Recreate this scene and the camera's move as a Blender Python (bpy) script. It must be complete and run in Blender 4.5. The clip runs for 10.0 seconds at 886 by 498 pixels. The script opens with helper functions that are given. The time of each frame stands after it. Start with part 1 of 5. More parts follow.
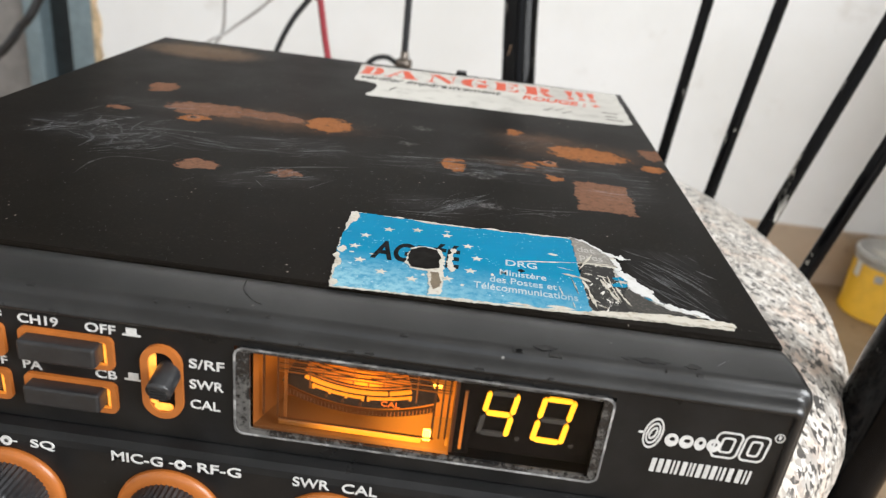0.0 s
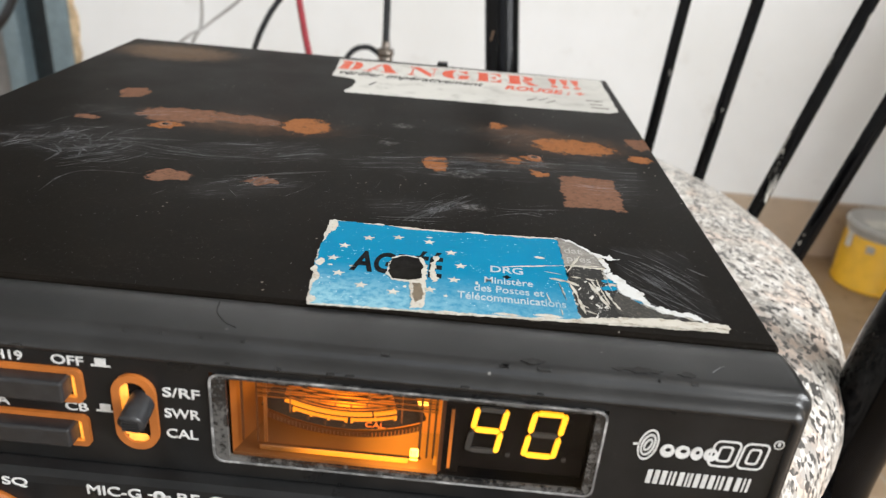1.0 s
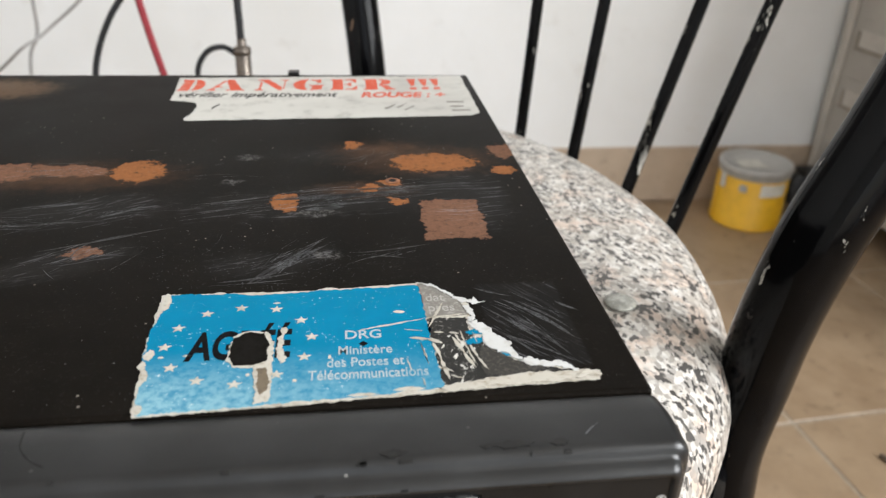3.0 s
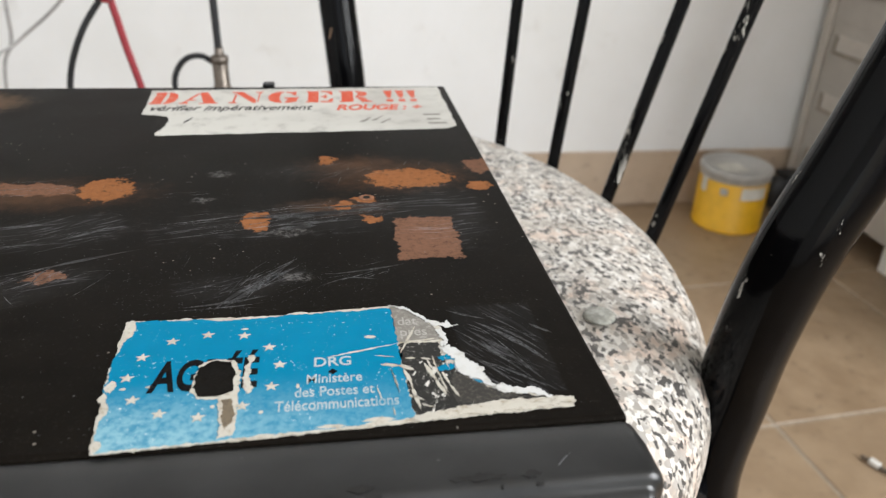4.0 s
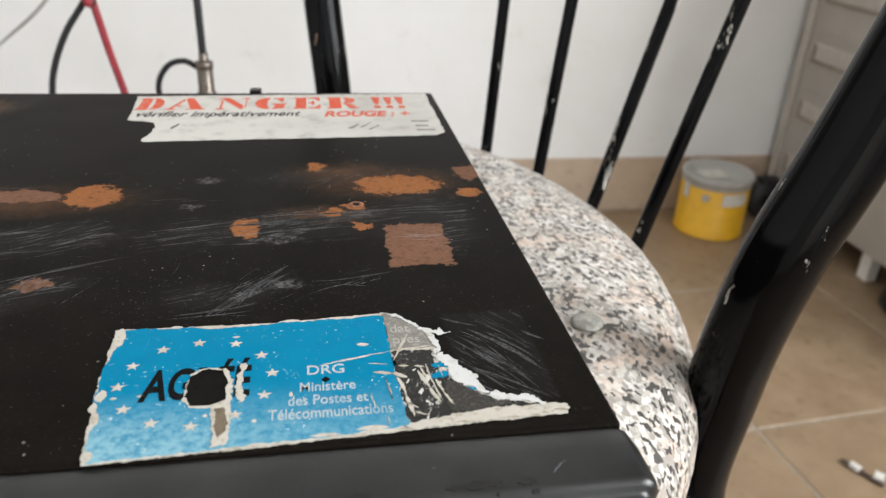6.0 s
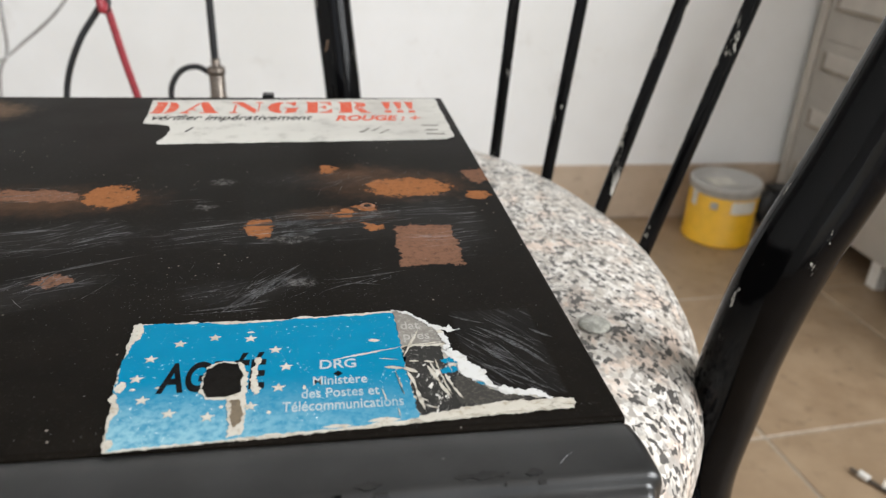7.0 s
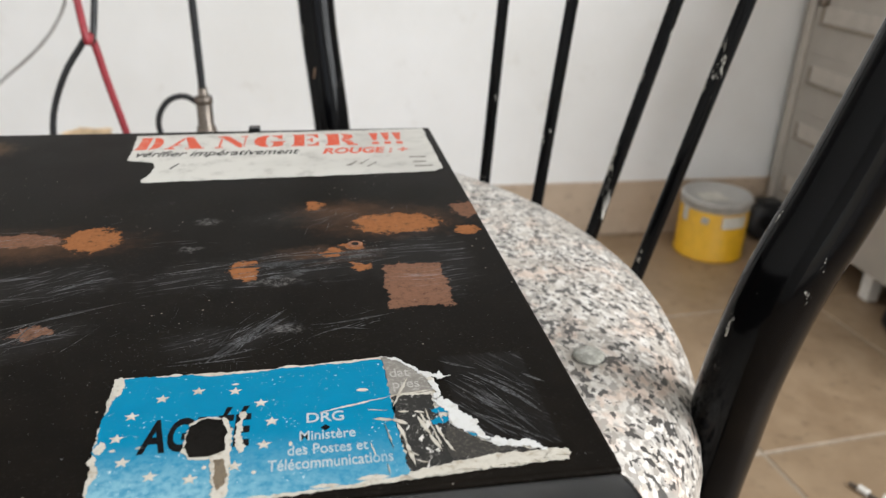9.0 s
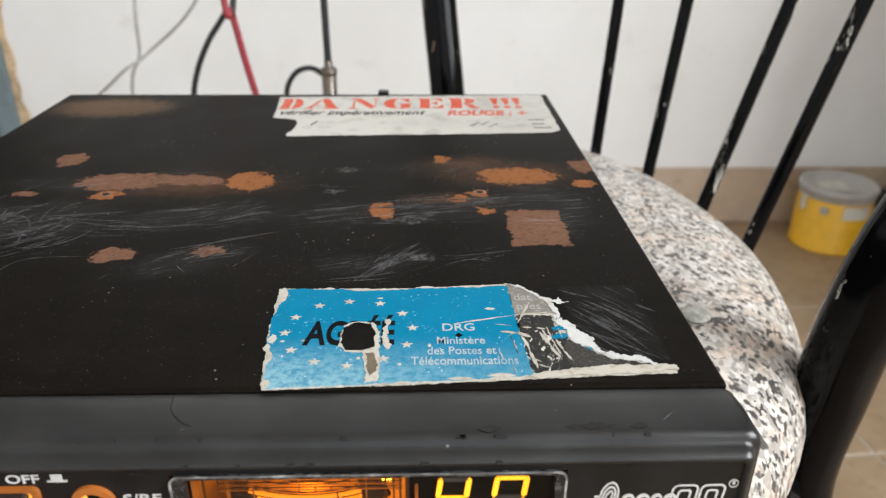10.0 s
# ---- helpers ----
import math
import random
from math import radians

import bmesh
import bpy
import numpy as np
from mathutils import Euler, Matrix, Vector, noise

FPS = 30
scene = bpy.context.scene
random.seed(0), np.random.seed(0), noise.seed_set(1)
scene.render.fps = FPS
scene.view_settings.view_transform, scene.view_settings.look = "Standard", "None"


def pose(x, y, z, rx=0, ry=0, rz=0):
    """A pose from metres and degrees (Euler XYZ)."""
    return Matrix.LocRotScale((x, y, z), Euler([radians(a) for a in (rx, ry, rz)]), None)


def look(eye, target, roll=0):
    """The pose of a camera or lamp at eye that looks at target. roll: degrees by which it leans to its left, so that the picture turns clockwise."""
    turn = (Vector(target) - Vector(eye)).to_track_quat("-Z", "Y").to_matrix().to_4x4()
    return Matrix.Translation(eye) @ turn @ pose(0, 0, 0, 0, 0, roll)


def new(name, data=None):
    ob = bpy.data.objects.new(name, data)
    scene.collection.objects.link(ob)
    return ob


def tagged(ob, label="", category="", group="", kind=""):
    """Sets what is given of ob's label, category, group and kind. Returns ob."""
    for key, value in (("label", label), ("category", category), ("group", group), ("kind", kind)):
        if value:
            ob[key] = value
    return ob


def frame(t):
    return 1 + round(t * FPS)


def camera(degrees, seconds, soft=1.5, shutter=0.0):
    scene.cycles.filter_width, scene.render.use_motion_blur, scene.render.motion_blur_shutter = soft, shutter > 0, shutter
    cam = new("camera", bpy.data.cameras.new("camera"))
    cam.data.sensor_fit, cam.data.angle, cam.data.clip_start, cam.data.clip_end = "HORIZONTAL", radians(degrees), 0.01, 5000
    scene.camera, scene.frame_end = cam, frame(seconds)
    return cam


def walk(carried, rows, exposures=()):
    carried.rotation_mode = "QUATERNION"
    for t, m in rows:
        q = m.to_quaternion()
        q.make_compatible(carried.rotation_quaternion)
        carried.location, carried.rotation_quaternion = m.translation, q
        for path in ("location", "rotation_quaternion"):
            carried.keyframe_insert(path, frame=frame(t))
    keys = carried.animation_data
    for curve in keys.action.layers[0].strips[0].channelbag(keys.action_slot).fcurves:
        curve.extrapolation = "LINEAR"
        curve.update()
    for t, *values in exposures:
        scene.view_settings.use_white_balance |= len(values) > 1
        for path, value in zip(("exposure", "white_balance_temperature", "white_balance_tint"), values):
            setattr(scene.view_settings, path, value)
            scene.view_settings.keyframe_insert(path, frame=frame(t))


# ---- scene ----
cam = camera(61.6, 10.0, soft=1.25)
cam.data.dof.use_dof = True
cam.data.dof.focus_distance = 0.152
cam.data.dof.aperture_fstop = 26.0
PATH = [
    (0, (0.03887, -0.10978, 0.58624), (-0.01271, 1.70683, -0.24877), 6.925),
    (0.5, (0.03860, -0.11058, 0.58727), (-0.02808, 1.69596, -0.26829), 6.246),
    (1, (0.04027, -0.10312, 0.58827), (0.01253, 1.69692, -0.28299), 4.994),
    (1.1, (0.04102, -0.09885, 0.58926), (0.04538, 1.69863, -0.28771), 4.710),
    (1.2, (0.04498, -0.09139, 0.59401), (0.07261, 1.70254, -0.28976), 3.861),
    (1.3, (0.04755, -0.08337, 0.59531), (0.12628, 1.71306, -0.28028), 3.048),
    (1.4, (0.04708, -0.08266, 0.59670), (0.18013, 1.70600, -0.28816), 2.655),
    (1.5, (0.04717, -0.08642, 0.59761), (0.17453, 1.69842, -0.29575), 2.266),
    (2, (0.04776, -0.08619, 0.59974), (0.16970, 1.69488, -0.30188), 0.869),
    (2.5, (0.04932, -0.08564, 0.60040), (0.21911, 1.68368, -0.31648), 1.069),
    (3, (0.04930, -0.08550, 0.59704), (0.28886, 1.67166, -0.32760), 1.973),
    (3.2, (0.05082, -0.08366, 0.59625), (0.30065, 1.67446, -0.32384), 2.266),
    (4.3, (0.05204, -0.08194, 0.59964), (0.35526, 1.67085, -0.31456), 2.308),
    (4.5, (0.05075, -0.08247, 0.59931), (0.37094, 1.66563, -0.31809), 2.629),
    (5, (0.05062, -0.08169, 0.59863), (0.38071, 1.66631, -0.31544), 2.710),
    (5.5, (0.05068, -0.08046, 0.59915), (0.38131, 1.66980, -0.31039), 2.660),
    (7, (0.04940, -0.08506, 0.59927), (0.35558, 1.68293, -0.28416), 2.732),
    (7.5, (0.04942, -0.08271, 0.60034), (0.35713, 1.68363, -0.28585), 2.267),
    (8, (0.05096, -0.07978, 0.60217), (0.38010, 1.69166, -0.26597), 1.960),
    (8.5, (0.05154, -0.08038, 0.60266), (0.38710, 1.70021, -0.24405), 1.940),
    (9, (0.05089, -0.08052, 0.60237), (0.37769, 1.70498, -0.23738), 1.788),
    (9.3, (0.04924, -0.08616, 0.60301), (0.31738, 1.71152, -0.23153), 1.155),
    (9.5, (0.04733, -0.08848, 0.60313), (0.24050, 1.70975, -0.25073), 0.374),
    (9.7, (0.04426, -0.09463, 0.59807), (0.18167, 1.70890, -0.25541), 0.429),
    (10, (0.04357, -0.09857, 0.60045), (0.10292, 1.69454, -0.28341), 0.476),
]
EXPOSURES = [(0, 0.30), (1, 0.28), (1.5, 0.22), (2.5, 0.20), (4.5, 0.17), (8, 0.15), (9, 0.11), (10, 0.15)]
walk(cam, [(t, look(eye, target, roll)) for t, eye, target, roll in PATH], EXPOSURES)

# ---- world and light ----
world = bpy.data.worlds.new("world")
scene.world = world
world.use_nodes = True
sky = world.node_tree.nodes.new("ShaderNodeTexSky")
sky.sky_type = "NISHITA"
sky.sun_disc = False
sky.sun_elevation = radians(40)
sky.sun_rotation = radians(200)
world.node_tree.links.new(sky.outputs[0], world.node_tree.nodes["Background"].inputs[0])
world.node_tree.nodes["Background"].inputs[1].default_value = 0.08


def window_light(name, eye, target, sx, sy, watts, colour):
    d = bpy.data.lights.new(name, "AREA")
    d.shape, d.size, d.size_y, d.energy, d.color = "RECTANGLE", sx, sy, watts, colour
    ob = new(name, d)
    ob.matrix_world = look(eye, target)
    return ob


window_light("window_daylight", (1.57, -0.85, 1.45), (0.0, -0.85, 1.25), 1.45, 1.15, 80, (0.97, 0.99, 1.0))
# added weak fill from behind the camera; no source is known there
window_light("unseen_front_fill", (0.2, -2.16, 1.1), (0.2, 0.0, 0.9), 0.95, 1.9, 5, (0.97, 0.99, 1.0))


# ---- materials ----
def material(name, colour=(0.5, 0.5, 0.5), rough=0.5, metal=0.0, emit=None, power=0.0, spec=0.5):
    m = bpy.data.materials.new(name)
    m.use_nodes = True
    b = m.node_tree.nodes["Principled BSDF"]
    b.inputs["Base Color"].default_value = (*colour, 1)
    b.inputs["Roughness"].default_value = rough
    b.inputs["Metallic"].default_value = metal
    b.inputs["Specular IOR Level"].default_value = spec
    if emit:
        b.inputs["Emission Color"].default_value = (*emit, 1)
        b.inputs["Emission Strength"].default_value = power
    return m


class Nodes:
    """Short words for building a node tree."""

    def __init__(self, m):
        self.t = m.node_tree
        self.b = self.t.nodes["Principled BSDF"]
        self.co = self.t.nodes.new("ShaderNodeTexCoord").outputs["Object"]

    def wire(self, value, socket):
        if isinstance(value, bpy.types.NodeSocket):
            self.t.links.new(value, socket)
        else:
            socket.default_value = value

    def calc(self, op, a, b=0.0, c=0.0, clamp=False):
        n = self.t.nodes.new("ShaderNodeMath")
        n.operation, n.use_clamp = op, clamp
        for v, s in zip((a, b, c), n.inputs):
            self.wire(v, s)
        return n.outputs[0]

    def vec(self, op, a, b=(0, 0, 0)):
        n = self.t.nodes.new("ShaderNodeVectorMath")
        n.operation = op
        self.wire(a, n.inputs[0])
        self.wire(b, n.inputs[1])
        return n.outputs[1] if op == "LENGTH" else n.outputs[0]

    def mapping(self, co, scale=(1, 1, 1), rot=0.0, move=(0, 0, 0)):
        if rot:
            co = self.mapping_step(co, (1, 1, 1), rot, (0, 0, 0))
        return self.mapping_step(co, scale, 0.0, move)

    def mapping_step(self, co, scale, rot, move):
        n = self.t.nodes.new("ShaderNodeMapping")
        self.wire(co, n.inputs[0])
        n.inputs["Scale"].default_value = scale
        n.inputs["Rotation"].default_value = (0, 0, radians(rot))
        n.inputs["Location"].default_value = move
        return n.outputs[0]

    def noise(self, scale, detail=4.0, rough=0.55, co=None, colour=False):
        n = self.t.nodes.new("ShaderNodeTexNoise")
        self.wire(self.co if co is None else co, n.inputs["Vector"])
        n.inputs["Scale"].default_value = scale
        n.inputs["Detail"].default_value = detail
        n.inputs["Roughness"].default_value = rough
        return n.outputs["Color" if colour else "Fac"]

    def cells(self, scale, co=None, out="Distance", random=1.0):
        n = self.t.nodes.new("ShaderNodeTexVoronoi")
        self.wire(self.co if co is None else co, n.inputs["Vector"])
        n.inputs["Scale"].default_value = scale
        n.inputs["Randomness"].default_value = random
        return n.outputs[out]

    def step(self, v, lo, hi, to0=0.0, to1=1.0):
        n = self.t.nodes.new("ShaderNodeMapRange")
        n.interpolation_type = "SMOOTHSTEP"
        for x, s in zip((v, lo, hi, to0, to1), n.inputs):
            self.wire(x, s)
        return n.outputs[0]

    def mix(self, f, a, b):
        n = self.t.nodes.new("ShaderNodeMix")
        n.data_type = "RGBA"
        self.wire(f, n.inputs[0])
        self.wire(a if isinstance(a, bpy.types.NodeSocket) else (*a, 1), n.inputs[6])
        self.wire(b if isinstance(b, bpy.types.NodeSocket) else (*b, 1), n.inputs[7])
        return n.outputs[2]

    def axis(self, i, co=None):
        n = self.t.nodes.new("ShaderNodeSeparateXYZ")
        self.wire(self.co if co is None else co, n.inputs[0])
        return n.outputs[i]

    def random(self):
        return self.t.nodes.new("ShaderNodeObjectInfo").outputs["Random"]

    def colour(self, v):
        self.wire(v, self.b.inputs["Base Color"])

    def rough(self, v):
        self.wire(v, self.b.inputs["Roughness"])

    def bump(self, height, strength=0.3, distance=0.001):
        n = self.t.nodes.new("ShaderNodeBump")
        n.inputs["Strength"].default_value = strength
        n.inputs["Distance"].default_value = distance
        self.wire(height, n.inputs["Height"])
        self.t.links.new(n.outputs[0], self.b.inputs["Normal"])

    def spot(self, co, x, y, rx, ry, turn=0.0, power=2.0):
        """1 at the middle of an ellipse in millimetres, 0 at its rim, negative outside."""
        p = self.mapping(co, (1, 1, 1), 0, (-x / 1000, -y / 1000, 0))
        p = self.mapping(p, (1000 / rx, 1000 / ry, 0), turn)
        if power == 2:
            return self.calc("SUBTRACT", 1.0, self.vec("LENGTH", p))
        q = self.vec("ABSOLUTE", p)
        return self.calc("SUBTRACT", 1.0, self.calc("MAXIMUM", self.axis(0, q), self.axis(1, q)))

    def spots(self, co, rows):
        best = None
        for r in rows:
            s = self.spot(co, *r)
            best = s if best is None else self.calc("MAXIMUM", best, s)
        return best


def case_paint():
    """Black stove enamel with bare rusty patches, scratches and dust."""
    m = material("case_enamel", (0.012, 0.011, 0.010), 0.36)
    m.node_tree.nodes["Principled BSDF"].inputs["IOR"].default_value = 1.09
    k = Nodes(m)
    warp = k.vec("MULTIPLY", k.vec("SUBTRACT", k.noise(260, 6, 0.7, colour=True), (0.5, 0.5, 0.5)), (0.010, 0.0075, 0))
    co = k.vec("ADD", k.co, warp)
    rust = k.spots(co, [(71.5, 102, 13, 7.6), (33.6, 77.2, 4.0, 5.6), (53.4, 84.5, 4.0, 2.4, -8), (59.8, 76.4, 2.3, 2.2),
                        (50, 116.4, 2.8, 3.8), (59.6, 88.6, 3.4, 2.4), (-4.4, 98.4, 7.6, 7.6, -15), (-40, 88, 5.0, 3.4),
                        (89, 95.2, 3.4, 3.6)])
    brown = k.spots(co, [(-39, 98.5, 14, 7, -4), (-22, 99.5, 12, 4.4, 6), (-26, 52.5, 5.8, 4.0), (-5.2, 54.2, 4.0, 3.4),
                         (-61, 117, 4.6, 6), (-63, 90, 4, 2.2, 20), (91.6, 110, 4, 6)])
    ochre = k.spots(co, [(-70, 175, 22, 13)])
    square = k.spot(k.vec("ADD", k.co, k.vec("MULTIPLY", warp, (0.45, 0.6, 0))), 72, 66.5, 7.4, 11.2, 0, 6)
    fine = k.noise(900, 5, 0.7)
    frag = k.calc("MULTIPLY", k.calc("SUBTRACT", k.noise(330, 6, 0.70), 0.5), 1.15)
    brown = k.calc("MAXIMUM", brown, k.calc("SUBTRACT", k.calc("MULTIPLY", square, 2.0), 0.05))
    rust_m = k.calc("MULTIPLY", k.step(k.calc("ADD", rust, frag), 0.04, 0.16), k.step(k.noise(520, 4, 0.6), 0.30, 0.46, 0.35, 1.0))
    brown_m = k.calc("MULTIPLY", k.step(k.calc("ADD", brown, frag), 0.02, 0.16), k.step(fine, 0.25, 0.5, 0.55, 1.0))
    ochre_m = k.calc("MULTIPLY", k.step(k.calc("ADD", ochre, frag), -0.25, 0.45), k.step(fine, 0.2, 0.5, 0.7, 1.0))
    # scratches: long fine strokes, in the rubbed regions only
    bent = k.vec("ADD", k.co, k.vec("MULTIPLY", k.vec("SUBTRACT", k.noise(38, 2, colour=True), (0.5, 0.5, 0.5)), (0.006, 0.008, 0)))

    def strokes(turn, sx, sy, lo):
        return k.step(k.noise(1, 4, 0.65, co=k.mapping(bent, (sx, sy, 1), turn)), lo, lo + 0.06)
    region_a = k.step(k.calc("ADD", k.spots(k.co, [(45, 78, 42, 11, -8), (76, 78, 14, 22)]), frag), 0.0, 0.5)
    region_b = k.step(k.calc("ADD", k.spots(k.co, [(-55, 72, 26, 16), (-12, 74, 24, 10, -12), (-8, 50, 18, 8, -25), (-45, 97, 30, 8)]), frag), 0.0, 0.55)
    region_c = k.step(k.calc("ADD", k.spots(k.co, [(37, 47, 12, 5, -38), (28, 47, 10, 7), (50, 108, 22, 8)]), frag), 0.0, 0.7)
    region_d = k.step(k.spots(k.co, [(80, 23, 8, 14, 0, 6)]), 0.0, 0.1)
    marks = k.calc("MULTIPLY", strokes(-7, 60, 1500, 0.565), region_a)
    marks = k.calc("MAXIMUM", marks, k.calc("MULTIPLY", k.calc("MAXIMUM", strokes(-16, 60, 900, 0.585), strokes(-34, 90, 1300, 0.60)), region_b))
    marks = k.calc("MAXIMUM", marks, k.calc("MULTIPLY", k.calc("MAXIMUM", strokes(-42, 80, 900, 0.585), strokes(-18, 110, 1500, 0.60)), region_c))
    marks = k.calc("MAXIMUM", marks, k.calc("MULTIPLY", strokes(52, 60, 1100, 0.56), k.calc("MULTIPLY", region_d, 0.8)))
    dots = k.calc("MULTIPLY", k.step(k.cells(330), 0.055, 0.09, 1.0, 0.0), k.step(k.noise(40, 3), 0.52, 0.62))
    haze = k.calc("MULTIPLY", k.calc("MAXIMUM", k.calc("MAXIMUM", region_a, region_b), region_c), 0.02)
    base = k.mix(k.noise(120, 5), (0.0034, 0.0029, 0.0024), (0.0102, 0.0081, 0.0063))
    base = k.mix(haze, base, (0.30, 0.29, 0.29))
    # brown bloom near the bare patches, and settled dust
    bloom = k.step(k.calc("ADD", k.spots(co, [(58, 112, 18, 9), (68, 104, 26, 14), (52, 84, 16, 6), (-20, 96, 34, 12)]), frag), -0.1, 1.1)
    base = k.mix(k.calc("MULTIPLY", region_d, 0.012), base, (0.30, 0.31, 0.34))
    base = k.mix(k.calc("MULTIPLY", bloom, 0.28), base, (0.20, 0.095, 0.045))
    dust = k.calc("MULTIPLY", k.step(k.noise(1500, 4, 0.75), 0.56, 0.68), k.step(k.noise(55, 4), 0.36, 0.66, 0.25, 1.0))
    base = k.mix(k.calc("MULTIPLY", dust, 0.06), base, (0.30, 0.27, 0.24))
    scuffs = k.step(k.calc("ADD", k.spots(co, [(22, 107, 5, 3), (20, 90, 4, 2.4), (40, 71, 7, 3), (44, 50, 4, 3)]), frag), 0.1, 0.7)
    base = k.mix(k.calc("MULTIPLY", k.calc("MULTIPLY", scuffs, k.step(fine, 0.4, 0.62)), 0.34), base, (0.28, 0.27, 0.26))
    base = k.mix(k.calc("MULTIPLY", dots, 0.7), base, (0.36, 0.32, 0.28))
    base = k.mix(k.calc("MULTIPLY", brown_m, 0.85), base, k.mix(fine, (0.11, 0.056, 0.034), (0.26, 0.135, 0.088)))
    base = k.mix(k.calc("MULTIPLY", ochre_m, 0.75), base, k.mix(fine, (0.085, 0.052, 0.030), (0.17, 0.105, 0.062)))
    base = k.mix(rust_m, base, k.mix(fine, (0.165, 0.062, 0.024), (0.33, 0.140, 0.058)))
    base = k.mix(k.calc("MULTIPLY", k.calc("MULTIPLY", marks, k.step(k.noise(75, 4, 0.6), 0.36, 0.64, 0.12, 1.0)), 0.30), base, (0.30, 0.30, 0.32))
    k.colour(base)
    bare = k.calc("MAXIMUM", rust_m, brown_m)
    k.rough(k.mix(bare, k.mix(k.noise(60, 4), (0.30,) * 3, (0.46,) * 3), (0.75,) * 3))
    k.bump(k.calc("ADD", k.calc("MULTIPLY", k.noise(2600, 3), 0.35), k.calc("MULTIPLY", bare, -1.2)), 0.35, 0.0001)
    return m


def speckled(name, colour, rough, amount=0.25, scale=400, bump=0.2, depth=0.0001):
    """A plain material with two scales of unevenness."""
    m = material(name, colour, rough)
    k = Nodes(m)
    lo = tuple(c * (1 - amount) for c in colour)
    hi = tuple(min(1, c * (1 + amount)) for c in colour)
    n = k.calc("ADD", k.calc("MULTIPLY", k.noise(scale, 5), 0.5), k.calc("MULTIPLY", k.noise(scale / 14, 3), 0.5))
    k.colour(k.mix(k.step(n, 0.35, 0.65), lo, hi))
    k.rough(k.step(k.noise(scale / 5, 4), 0.3, 0.7, rough * 0.8, min(1, rough * 1.2)))
    k.bump(k.noise(scale * 4, 3), bump, depth)
    return m


def granite():
    m = material("granite_print", (0.6, 0.58, 0.55), 0.34)
    k = Nodes(m)
    base = k.vec("MULTIPLY", k.co, (1.0, 0.76, 1.0))
    co = k.vec("ADD", base, k.vec("MULTIPLY", k.vec("SUBTRACT", k.noise(520, 4, colour=True), (0.5,) * 3), (0.0017,) * 3))
    grain = k.cells(600, co, "Color")
    c = k.mix(k.step(k.axis(0, grain), 0.0, 1.0), (0.46, 0.42, 0.37), (0.67, 0.645, 0.605))
    pink = k.calc("MULTIPLY", k.step(k.noise(80, 3), 0.52, 0.66), 0.55)
    c = k.mix(pink, c, (0.62, 0.45, 0.35))
    grey = k.step(k.calc("ADD", k.axis(1, grain), k.calc("MULTIPLY", k.noise(110, 3), 0.9)), 1.02, 1.20)
    c = k.mix(k.calc("MULTIPLY", grey, 0.74), c, (0.25, 0.228, 0.205))
    dark = k.step(k.calc("ADD", k.axis(0, k.cells(660, co, "Color")), k.calc("MULTIPLY", k.noise(125, 3), 1.1)), 1.27, 1.36)
    c = k.mix(k.calc("MULTIPLY", dark, 0.94), c, (0.042, 0.039, 0.037))
    stain = k.step(k.noise(30, 5, 0.6), 0.50, 0.70)
    c = k.mix(k.calc("MULTIPLY", stain, 0.42), c, (0.36, 0.30, 0.245))
    k.colour(c)
    k.bump(k.noise(500, 4), 0.15, 0.0003)
    return m


def chipped_black(name="black_gloss_paint", long=0.55, cut=0.622, some=0.46):
    """Gloss black tube paint with pale chips."""
    m = material(name, (0.008, 0.008, 0.009), 0.24)
    m.node_tree.nodes["Principled BSDF"].inputs["IOR"].default_value = 1.22
    k = Nodes(m)
    chip = k.calc("MULTIPLY", k.step(k.noise(110, 6, 0.68, co=k.mapping(k.co, (1, 1, long))), cut, cut + 0.018), k.step(k.noise(16, 2), some, some + 0.12))
    c = k.mix(k.noise(70, 3), (0.0015, 0.0015, 0.0018), (0.0035, 0.0035, 0.004))
    k.colour(k.mix(chip, c, (0.46, 0.44, 0.40)))
    k.rough(k.mix(chip, k.mix(k.noise(140, 5), (0.07,) * 3, (0.18,) * 3), (0.7,) * 3))
    k.bump(k.calc("SUBTRACT", k.calc("MULTIPLY", k.noise(300, 4), 0.4), chip), 0.3, 0.0004)
    return m


def plaster():
    m = material("white_plaster", (0.80, 0.79, 0.77), 0.85)
    k = Nodes(m)
    c = k.mix(k.step(k.noise(3.0, 5), 0.35, 0.7), (0.80, 0.805, 0.81), (0.735, 0.735, 0.725))
    dirt = k.calc("MULTIPLY", k.step(k.noise(11, 6, 0.65), 0.60, 0.75), 0.35)
    c = k.mix(dirt, c, (0.50, 0.46, 0.41))
    k.colour(c)
    k.bump(k.calc("ADD", k.noise(60, 5), k.calc("MULTIPLY", k.noise(9, 3), 2.0)), 0.25, 0.002)
    return m


def tile_clay(name, a, b, rough=0.42):
    m = material(name, a, rough)
    k = Nodes(m)
    c = k.mix(k.step(k.noise(14, 6, 0.62), 0.32, 0.7), a, b)
    c = k.mix(k.calc("MULTIPLY", k.step(k.noise(45, 4), 0.56, 0.7), 0.5), c, tuple(x * 0.62 for x in a))
    c = k.mix(k.calc("MULTIPLY", k.random(), 0.35), c, tuple(x * 0.82 for x in b))
    k.colour(c)
    k.rough(k.step(k.noise(25, 4), 0.3, 0.7, rough * 0.8, rough * 1.35))
    k.bump(k.noise(120, 4), 0.12, 0.0006)
    return m


